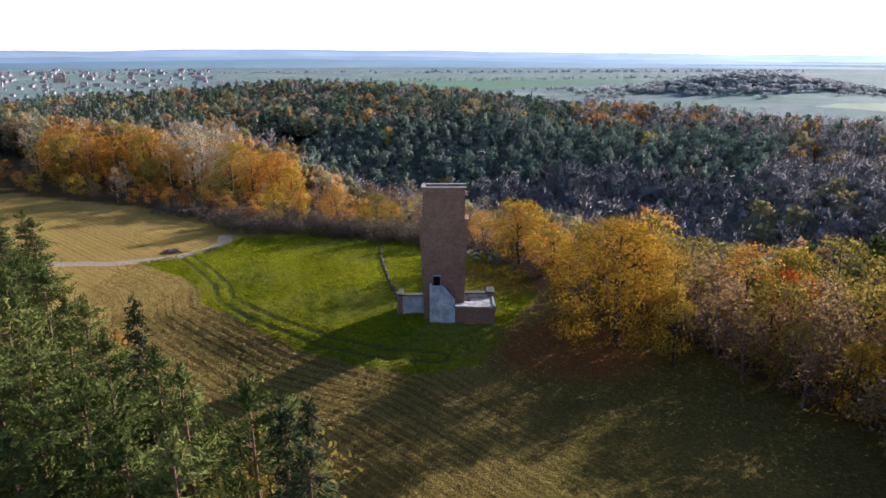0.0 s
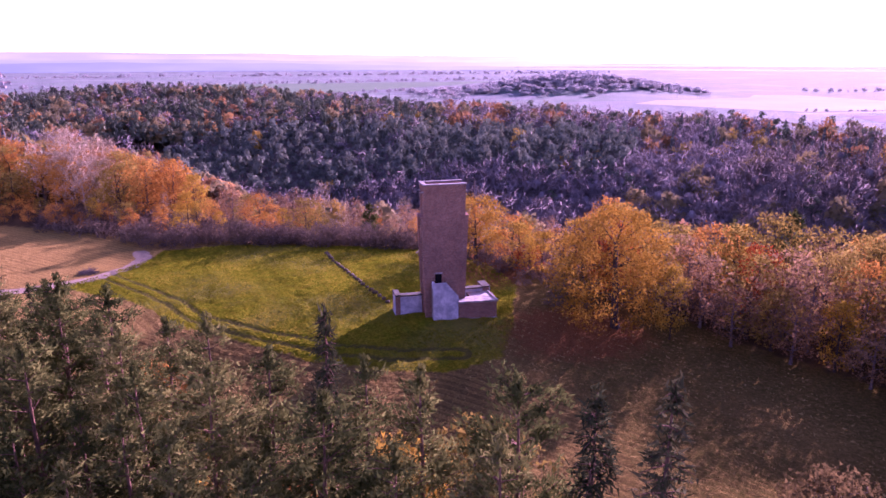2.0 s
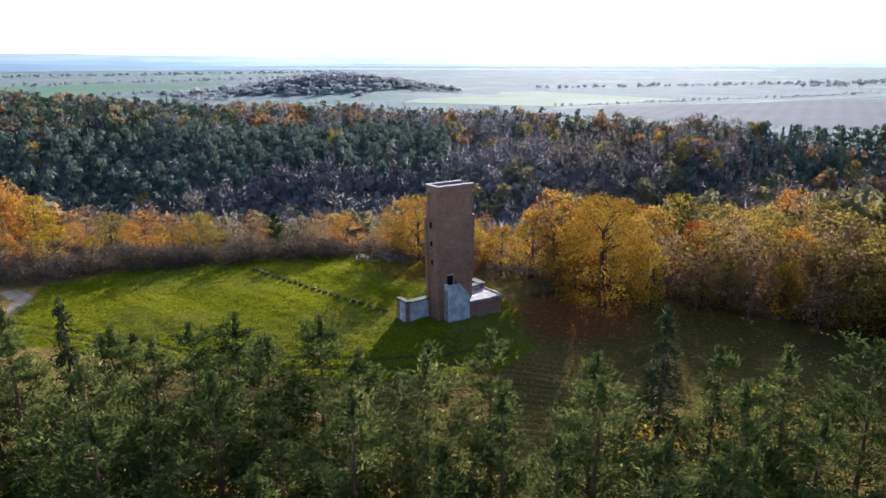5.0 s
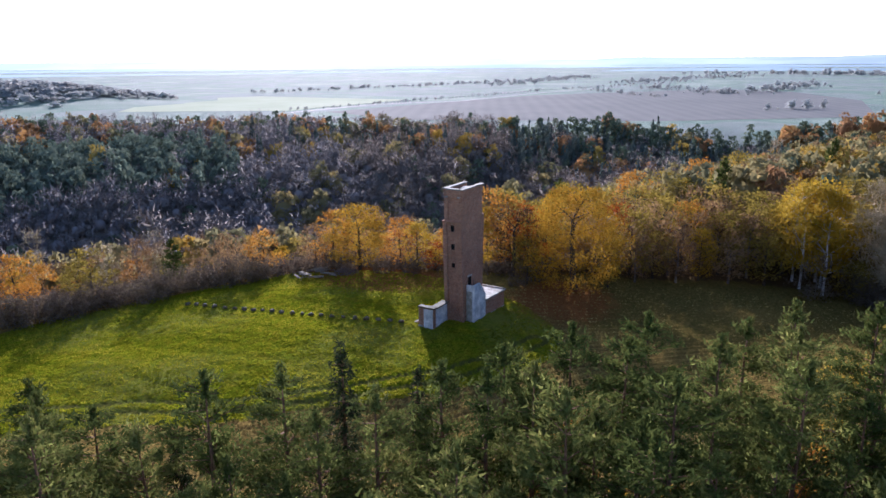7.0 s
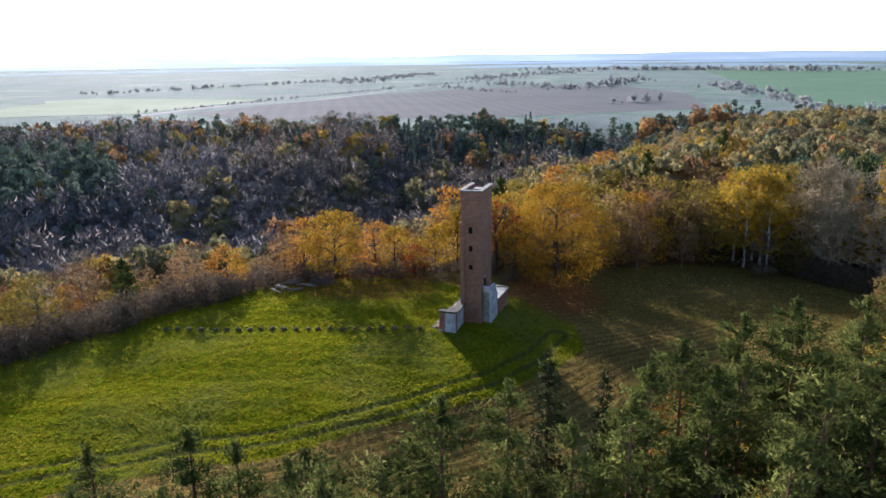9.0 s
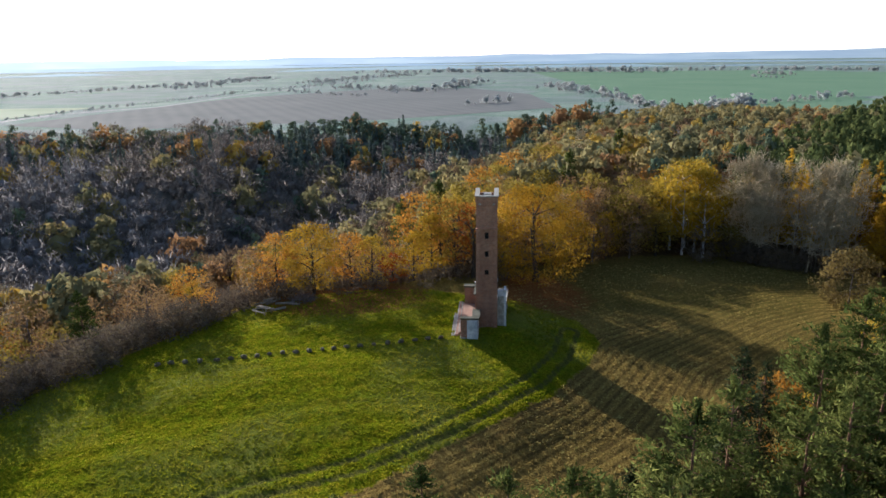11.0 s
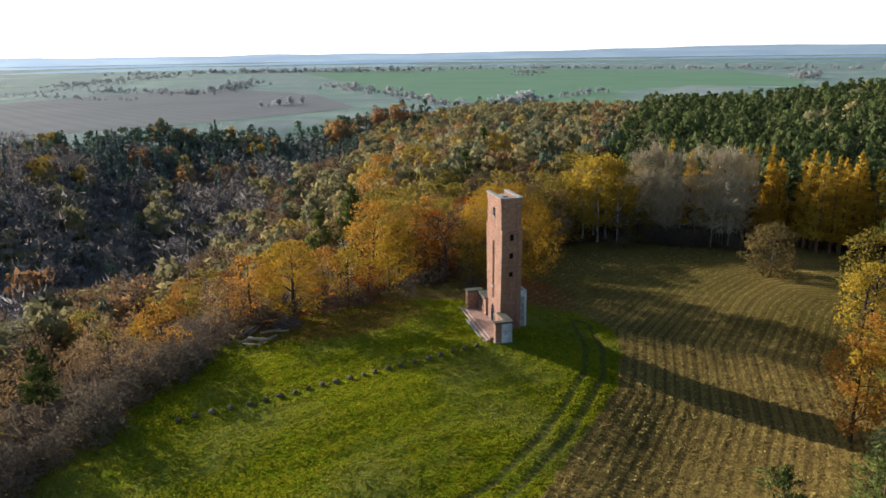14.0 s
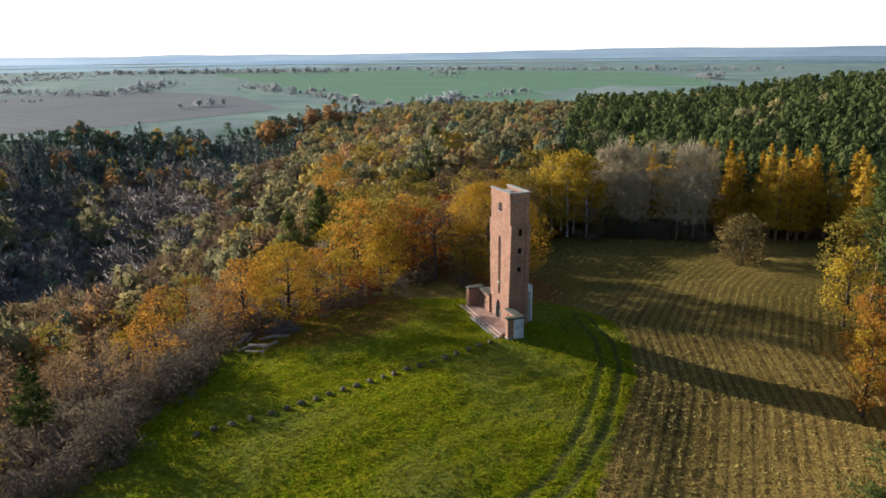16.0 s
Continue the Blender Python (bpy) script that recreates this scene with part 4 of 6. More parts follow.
def at(x, y, turn=0.0, size=1.0, tall=None, sink=0.0):
    return pose(x, y, float(land(x, y)) - sink, 0, 0, turn) @ Matrix.Diagonal((size, size, tall or size, 1))


def stand(ob, x, y, turn=0.0, size=1.0, tall=None):
    """Sets a first tree in its place."""
    ob.matrix_basis = at(x, y, turn, size, tall)
    return ob


R = np.random.RandomState(11)

# foreground pine wood
PINES = [dict(height=15.5, width=3.1, bare=0.34, whorls=13, arms=5, tufts=156, size=0.13, slim=0.24, rise=0.30, ragged=0.6, rounded=0.55, lift=0.45, clumped=True),
         dict(height=15.0, width=3.4, bare=0.40, whorls=11, arms=5, tufts=168, size=0.135, slim=0.24, rise=0.36, ragged=0.6, rounded=0.42, lift=0.4, clumped=True),
         dict(height=16.0, width=2.8, bare=0.32, whorls=14, arms=5, tufts=150, size=0.13, slim=0.24, rise=0.26, ragged=0.6, rounded=0.62, lift=0.45, clumped=True),
         dict(height=14.5, width=3.3, bare=0.44, whorls=10, arms=5, tufts=170, size=0.135, slim=0.24, rise=0.42, ragged=0.6, rounded=0.42, lift=0.4, clumped=True)]
PINE_LABEL = "Scots pine with yellow-green needles in the dense wood"
SPRUCE_LABEL = "dark narrow spruce with drooping branches at the wood's edge"
pine_first = [conifer(31 + i, "pine_tree", PINE_LABEL, PINE_BARK, PINE_LEAF, "pines of the foreground wood", **kw) for i, kw in enumerate(PINES)]
spruce_first = [conifer(51, "spruce_tree", SPRUCE_LABEL, PINE_BARK, SPRUCE_LEAF, "spruces at the wood's edge", height=16.0, width=2.6, bare=0.12, whorls=30, arms=6,
                        tufts=62, size=0.15, slim=0.2, rise=0.05, droop=0.35, ragged=0.6, rounded=0.85, lift=-0.3),
                conifer(52, "spruce_tree", SPRUCE_LABEL, PINE_BARK, SPRUCE_LEAF, "spruces at the wood's edge", height=15.0, width=2.3, bare=0.14, whorls=28, arms=6,
                        tufts=60, size=0.15, slim=0.2, rise=0.12, droop=0.30, ragged=0.65, rounded=0.8, lift=-0.2)]
SPRUCES = [(-15.8, -38.3, 1.13), (-6.6, -47.4, 1.10), (-5.2, -50.0, 1.12), (-38.4, -13.1, 1.07), (-35.2, -15.6, 0.88), (-43.6, -6.6, 0.82)]
WOOD_EDGE = [(-66, 30), (-49, 8), (-45, 1.5), (-40, -9), (-31.5, -18), (-22, -30.5), (-12.5, -42.5), (-4.5, -52.5), (8, -72)]


def unscaled(ob):
    return Matrix.Diagonal((1 / ob.scale.x, 1 / ob.scale.y, 1 / ob.scale.z, 1))


def put(firsts, counts, k, m):
    if counts[k] == 0:
        firsts[k].matrix_basis = m
    else:
        copy_thing(firsts[k], m @ unscaled(firsts[k]))
    counts[k] += 1


used = [0, 0]
for i, (x, y, s) in enumerate(SPRUCES):
    put(spruce_first, used, i % 2, at(x, y, R.uniform(0, 360), s))
used = [0, 0, 0, 0]
spots = [(x, y) for x, y, _ in SPRUCES]
PINE_TOPS = [(-31.4, -22.8, 14), (-27.9, -25.9, 14), (-21.5, -32.5, 14), (-14.2, -40.2, 14.2), (-12.2, -42.6, 14.4), (-8.6, -44.6, 14.6), (-21.1, -39.3, 14), (-25.8, -33.2, 14), (-16.4, -43.1, 14),
             (-10.5, -48.2, 14.2), (-30.8, -21.3, 13.2), (-26.4, -25.6, 13.0), (-27.6, -29.5, 13.5), (-24.0, -30.2, 13.3), (-24.4, -37.0, 13.5), (-41.2, -11.9, 13.2),
             (-30.6, -25.5, 13.5), (-35.5, -22.5, 13.5), (-46.0, -3.7, 11.0), (-43.9, -9.2, 13.3), (-37.3, -20.9, 13.5), (-39.4, -29.3, 13.5), (-50.6, -7.1, 13.5), (-41.3, -17.3, 13.5), (-36.7, -18.0, 13.0),
             (-32.6, -19.6, 12.8), (-44.5, -23.3, 14), (-38.9, -25.4, 14.2), (-45.2, 3.0, 10.6), (-48.0, 6.2, 10.8), (-18.6, -36.6, 13.6), (-34.4, -28.6, 13.8), (-30.2, -33.6, 13.8), (-22.4, -43.6, 13.8)]
for x, y, top in PINE_TOPS:
    if min(math.hypot(x - a, y - b) for a, b in spots) < 1.7:
        continue
    k = R.randint(4)
    put(pine_first, used, k, at(x, y, R.uniform(0, 360), 0.97, (top - float(land(x, y))) / PINES[k]["height"]))
    spots.append((x, y))
cand = np.column_stack([R.uniform(-64, 2, 7000), R.uniform(-62, 14, 7000)])
deep_in = -along(WOOD_EDGE, cand[:, 0], cand[:, 1])
far_out = np.hypot(cand[:, 0], cand[:, 1])
for (x, y), d, r in zip(cand, deep_in, far_out):
    if d < 2.2 or r > 60 or len(spots) > 150:
        continue
    if min(math.hypot(x - a, y - b) for a, b in spots) < 2.55:
        continue
    spots.append((x, y))
    put(pine_first, used, R.randint(4), at(x, y, R.uniform(0, 360), R.uniform(0.80, 0.98)))

# broadleaved trees along the hill's edge
big_oak = broadleaf(3, 13.0, 7.7, 270, 62, 0.135, 1.10, 0.42, 0.10, "oak_tree", "wide golden oak in autumn leaf beside the tower")
stand(big_oak, 16.6, -5.6)
FIRST = {
    "oak": broadleaf(4, 9.5, 4.6, 110, 56, 0.155, 1.0, 0.24, 0.16, "oak_tree", "round orange-gold oak on the hill's edge", leaf=OAK_LEAF),
    "orange": broadleaf(5, 9.5, 3.9, 64, 31, 0.185, 1.0, 0.20, 0.18, "autumn_tree", "orange-brown autumn tree on the valley slope", leaf=ORANGE_LEAF),
    "yellow": broadleaf(6, 9.0, 3.4, 60, 31, 0.185, 0.95, 0.17, 0.16, "autumn_tree", "bright yellow autumn tree on the valley slope", leaf=YELLOW_LEAF),
    "olive": broadleaf(7, 9.5, 3.9, 64, 29, 0.185, 1.0, 0.20, 0.18, "autumn_tree", "olive-yellow tree thinning in autumn", leaf=OLIVE_LEAF),
    "brown": broadleaf(8, 9.0, 3.6, 75, 16, 0.19, 0.95, 0.18, 0.18, "autumn_tree", "half-bare brown tree with sparse leaves", leaf=BROWN_LEAF, bark=TWIG, twigs=3),
    "red": broadleaf(9, 9.5, 3.7, 60, 31, 0.185, 0.955, 0.20, 0.18, "autumn_tree", "rust-red autumn tree in the thicket", leaf=RED_LEAF),
    "birch": broadleaf(10, 11.0, 2.3, 70, 34, 0.17, 0.75, 0.13, 0.22, "birch_tree", "slender birch with pale stem and yellow leaves", leaf=YELLOW_LEAF, bark=BIRCH_BARK),
    "bare": broadleaf(12, 12.5, 2.6, 54, 0, 0.1, 1.7, 0.09, 0.20, "bare_tree", "pale leafless tree with upright grey twigs", bark=BARE_BARK, twigs=4, thick=0.044),
    "shrub": broadleaf(13, 4.2, 2.9, 56, 15, 0.15, 0.75, 0.06, 0.05, "shrub", "grey-brown leafless shrub of the hedge", leaf=HEDGE_LEAF, bark=TWIG, twigs=4),
    "bush": broadleaf(16, 7.6, 4.3, 120, 34, 0.18, 0.9, 0.10, 0.04, "bush", "large rounded brown bush standing alone in the field", leaf=BUSH_LEAF, bark=TWIG),
    "green": conifer(14, "pine_tree", "dark green pine among the autumn trees", PINE_BARK, PINE_LEAF, "pines among the autumn trees", height=12.0, width=2.6, bare=0.25, whorls=17, arms=5,
                     tufts=46, size=0.22, rise=0.35, ragged=0.4, rounded=0.7),
    "larch": conifer(15, "larch_tree", "golden larch at the edge of the pine wood", PINE_BARK, LARCH_LEAF, "golden larches", height=15.0, width=2.9, bare=0.14, whorls=24, arms=5,
                     tufts=48, size=0.18, rise=0.15, droop=0.1, ragged=0.4, rounded=0.9),
}
GROUP = {"oak": "oaks of the edge", "orange": "trees of the slope", "yellow": "trees of the slope", "olive": "trees of the slope", "brown": "trees of the slope", "red": "trees of the slope",
         "birch": "birches", "bare": "pale bare trees", "shrub": "hedge shrubs"}
for key, g in GROUP.items():
    FIRST[key]["group"] = g
    FIRST[key]["category"] = "shrub" if key == "shrub" else "tree"
FIRST["bush"]["category"] = "bush"
counts = {key: 0 for key in FIRST}
taken = [(16.6, -5.6, 7.0)]


def plant(kind, x, y, size=1.0, tall=None, room=2.0):
    m = at(x, y, R.uniform(0, 360), size, tall)
    if counts[kind] == 0:
        FIRST[kind].matrix_basis = m
    else:
        copy_thing(FIRST[kind], m @ unscaled(FIRST[kind]))
    counts[kind] += 1
    taken.append((x, y, room))


# trees that stand out, one by one; some east of the tower added to cast shade
for kind, x, y, size, tall in (
        ("oak", 9.6, 22.6, 1.02, 0.95), ("orange", 9.8, 27.2, 0.85, 0.86), ("brown", 8.6, 29.6, 0.8, 0.72), ("yellow", 13.4, 15.6, 0.85, 0.72), ("yellow", 14.6, 10.4, 0.82, 0.68),
        ("orange", 13.5, 18.5, 0.8, 0.75), ("red", 14.0, 13.0, 0.62, 0.42), ("yellow", 21.4, -8.4, 0.62, 0.88), ("red", 34.0, -5.0, 0.8, 1.05),
        ("brown", 26.5, -6.0, 1.0, 0.92), ("olive", 30.5, -8.6, 1.0, 0.98), ("olive", 38.5, -10.5, 1.1, 1.12), ("brown", 27.5, -10.2, 0.85, 0.75), ("brown", 31.0, -14.8, 0.9, 0.8),
        ("brown", 34.5, -13.0, 1.0, 1.05), ("brown", 34.6, -21.0, 0.85, 0.72), ("olive", 36.2, -25.4, 0.95, 0.78), ("olive", 38.5, -19.0, 1.05, 1.0), ("olive", 45.0, -22.0, 1.2, 1.2),
        ("brown", 41.0, -18.0, 1.1, 1.1), ("birch", 35.4, -32.4, 1.35, 1.25), ("birch", 37.0, -29.6, 1.4, 1.38), ("birch", 38.6, -32.0, 1.4, 1.35), ("birch", 40.2, -28.4, 1.4, 1.3), ("birch", 41.6, -31.2, 1.3, 1.25), ("yellow", 43.0, -27.0, 1.1, 1.25),
        ("olive", 34.4, -35.8, 0.72, 0.55), ("shrub", 33.8, -31.6, 1.2, 1.3), ("orange", 21.0, 5.4, 1.1, 1.1), ("yellow", 18.2, 8.4, 0.95, 0.95), ("olive", 13.8, -0.4, 0.55, 0.6), ("orange", 24.5, 10.6, 1.25, 1.3), ("red", 20.4, 2.4, 0.95, 1.0), ("olive", 22.6, 7.6, 1.1, 1.25), ("olive", 24.5, 1.4, 1.0, 1.1),
        ("bush", 10.4, -42.6, 0.95, 0.95), ("yellow", -12.2, -35.6, 1.0, 1.0), ("orange", -17.5, -34.0, 0.75, 0.7), ("orange", -26.8, -20.4, 0.8, 0.95), ("olive", -8.8, -40.4, 1.15, 1.2), ("yellow", -23.6, -25.0, 0.7, 0.75),
        ("olive", -12.6, 49.2, 0.95, 0.78), ("orange", -20.0, 53.0, 0.9, 0.8), ("orange", 5.4, 36.2, 0.75, 0.66), ("brown", 3.4, 41.0, 0.8, 0.8), ("yellow", -32.0, 56.0, 0.85, 0.85),
        ("green", -2.0, 46.0, 0.7, 0.62), ("bare", 7.0, 62.0, 1.0, 1.0), ("bare", -8.0, 70.0, 1.0, 1.05), ("red", 2.0, 74.0, 0.9, 1.0)):
    plant(kind, x, y, size, tall, 2.6 * size)

spread_bare = broadleaf(21, 9.2, 4.4, 84, 5, 0.14, 0.9, 0.30, 0.22, "bare_tree", "dark spreading leafless tree near the tower", bark=OAK_BARK, leaf=BROWN_LEAF, twigs=5, thick=0.038)
stand(spread_bare, 16.2, 2.6)
taken.append((16.2, 2.6, 4.0))

# birches, pale bare trees and larches at the far side of the field
for i in range(30):
    f = R.uniform(0, 1)
    plant("bare", 37.5 - 12.5 * f + R.normal(scale=1.4), -36.5 - 13 * f + R.normal(scale=1.4), R.uniform(0.9, 1.2), R.uniform(1.08, 1.32), 0.5)
for i in range(44):
    f = i / 43
    plant("larch", 41.0 - 40 * f + R.normal(scale=2.4), -46 - 29 * f + R.normal(scale=2.6), R.uniform(0.85, 1.1), R.uniform(0.80, 1.04), 1.0)

# the hedge of bare shrubs along the rim of the meadow
HEDGE = [(-42, 55), (-35, 50.5), (-24, 49.6), (-14, 43.4), (-6.5, 38), (-1, 34), (3.5, 31.5)]
for (ax, ay), (bx, by) in zip(HEDGE, HEDGE[1:]):
    n = int(math.hypot(bx - ax, by - ay) / 1.25)
    for i in range(n):
        f = (i + R.uniform(0, 0.6)) / n
        plant("shrub", ax + (bx - ax) * f + R.normal(scale=0.7), ay + (by - ay) * f + R.normal(scale=1.0), R.uniform(0.6, 1.0), R.uniform(0.5, 0.95), 0.8)
for x, y in ((9.4, 18.2), (10.5, 14.6), (11.6, 8.6), (12.4, 0.2), (8.2, 26.0), (14.8, -0.6)):
    plant("shrub", x, y, R.uniform(0.5, 0.7), R.uniform(0.4, 0.55), 0.8)

# the thicket east of the field, and the slope below the rim: mixed autumn wood
GROVE = [(17, -2), (24, -5.5), (28.5, -12), (33, -18.5), (35, -26.5), (34.5, -33), (38, -40), (44, -49)]
for x, y in R.uniform((17, -46), (56, -1), (1500, 2)):
    g = float(along(GROVE, x, y))
    if g < 0.6 or float(along(PLATEAU_EDGE, x, y)) > 3.5 or min(math.hypot(x - a, y - b) - c for a, b, c in taken) < 0.5:
        continue
    pick = R.uniform()
    kind = "olive" if pick < 0.34 else "brown" if pick < 0.88 else "orange" if pick < 0.94 else "yellow" if pick < 0.97 else "red"
    grow = R.uniform(0.9, 1.15) if g > 3.5 else R.uniform(0.6, 0.85)
    plant(kind, x, y, grow, grow * R.uniform(0.9, 1.1), 1.9)
for i in range(34):
    f = R.uniform(0, 1)
    plant("shrub", 37.0 - 12.5 * f + R.normal(scale=1.0), -35.5 - 13 * f + R.normal(scale=1.0), R.uniform(0.6, 0.9), R.uniform(0.5, 0.8), 0.3)
cand = np.column_stack([R.uniform(-112, 110, 16000), R.uniform(-40, 132, 16000)])
rim, grove = along(PLATEAU_EDGE, cand[:, 0], cand[:, 1]), along(GROVE, cand[:, 0], cand[:, 1])
for (x, y), s, g in zip(cand, rim, grove):
    if sum(counts[k] for k in ("orange", "yellow", "olive", "brown", "red")) > 298:
        break
    az = math.degrees(math.atan2(y, x))
    thicket = s < 3.5 and g > 1.0 and x > 17 and y < 0 and math.hypot(x, y) < 72
    if not thicket and not 3.5 < s < (34 if az < 100 else 40):
        continue
    gap = (2.9 if thicket else 4.1) + 0.03 * max(s, 0)
    if min(math.hypot(x - a, y - b) - c for a, b, c in taken) < gap - 2.0:
        continue
    pick = R.uniform()
    if thicket:
        kind = "olive" if pick < 0.34 else "brown" if pick < 0.88 else "orange" if pick < 0.94 else "yellow" if pick < 0.97 else "red"
        grow = R.uniform(0.9, 1.2) if g > 3.5 else R.uniform(0.6, 0.85)
    elif az > 112:
        kind = "orange" if pick < 0.45 else "yellow" if pick < 0.58 else "olive" if pick < 0.8 else "brown" if pick < 0.92 else "bare"
        grow = R.uniform(0.95, 1.45) if s > 17 else R.uniform(0.35, 0.6)
    elif az > 62:
        kind = "orange" if pick < 0.16 else "yellow" if pick < 0.27 else "brown" if pick < 0.70 else "olive" if pick < 0.82 else "bare" if pick < 0.93 else "green"
        grow = R.uniform(0.35, 0.7) + 0.010 * s
        if s < 24 and R.uniform() > 0.35:
            continue
    elif az > 20:
        kind = "brown" if pick < 0.46 else "orange" if pick < 0.58 else "yellow" if pick < 0.70 else "olive" if pick < 0.86 else "bare" if pick < 0.95 else "red"
        grow = R.uniform(0.45, 0.75) + 0.009 * s
        if s < 20 and R.uniform() > 0.5:
            continue
    else:
        kind = "olive" if pick < 0.34 else "brown" if pick < 0.62 else "orange" if pick < 0.74 else "yellow" if pick < 0.86 else "bare" if pick < 0.93 else "green"
        grow = R.uniform(0.8, 1.1) + 0.012 * s
    plant(kind, x, y, grow, grow * R.uniform(0.88, 1.12), 1.9)
# tall bare birches on the north-west slope
for i in range(12):
    plant("bare", -57 + R.normal(scale=5), 90 + R.normal(scale=4), R.uniform(1.0, 1.4), R.uniform(1.05, 1.35), 0.5)

# ---- woods too far to count ----
def facing(rng, centres, out, size, slim, loose):
    """Leaf clumps that lie like shingles on the crown, turned outward with some play."""
    n = len(centres)
    w = out / (np.linalg.norm(out, axis=1, keepdims=True) + 1e-9) + rng.normal(scale=loose, size=(n, 3))
    u = np.cross(w, rng.normal(size=(n, 3)))
    u /= np.linalg.norm(u, axis=1, keepdims=True) + 1e-9
    v = np.cross(w, u)
    v /= np.linalg.norm(v, axis=1, keepdims=True) + 1e-9
    s = size * rng.uniform(0.6, 1.35, (n, 1))
    V = np.stack([centres + u * s, centres - u * s * 0.6 + v * s * slim, centres - u * s * 0.6 - v * s * slim], 1).reshape(-1, 3)
    return V, np.arange(3 * n).reshape(-1, 3)


def sticks(a, b, width):
    """Slim three-cornered limbs from a to b, with normals."""
    d = b - a
    side = np.cross(d, [0.3, 0.2, 1.0])
    side *= width / (np.linalg.norm(side, axis=1, keepdims=True) + 1e-9)
    V = np.stack([a + side, a - side, b], 1).reshape(-1, 3)
    N = np.cross(side, d)
    N /= np.linalg.norm(N, axis=1, keepdims=True) + 1e-9
    return V, np.arange(len(V)).reshape(-1, 3), np.repeat(N, 3, axis=0)


def core(width, height, middle):
    """The dense inside of a far crown."""
    g = (1 + 5 ** 0.5) / 2
    V = np.array([(-1, g, 0), (1, g, 0), (-1, -g, 0), (1, -g, 0), (0, -1, g), (0, 1, g), (0, -1, -g), (0, 1, -g), (g, 0, -1), (g, 0, 1), (-g, 0, -1), (-g, 0, 1)]) / 1.902
    F = np.array([(0, 11, 5), (0, 5, 1), (0, 1, 7), (0, 7, 10), (0, 10, 11), (1, 5, 9), (5, 11, 4), (11, 10, 2), (10, 7, 6), (7, 1, 8), (3, 9, 4), (3, 4, 2), (3, 2, 6), (3, 6, 8), (3, 8, 9), (4, 9, 5), (2, 4, 11), (6, 2, 10), (8, 6, 7), (9, 8, 1)])
    return V * np.array([width, width, height]) + np.array([0, 0, middle]), F, V


def joined(*made):
    V, F, N, n = [], [], [], 0
    for v, f, nn in made:
        V.append(v), F.append(f + n), N.append(nn)
        n += len(v)
    return np.concatenate(V), np.concatenate(F), np.concatenate(N)


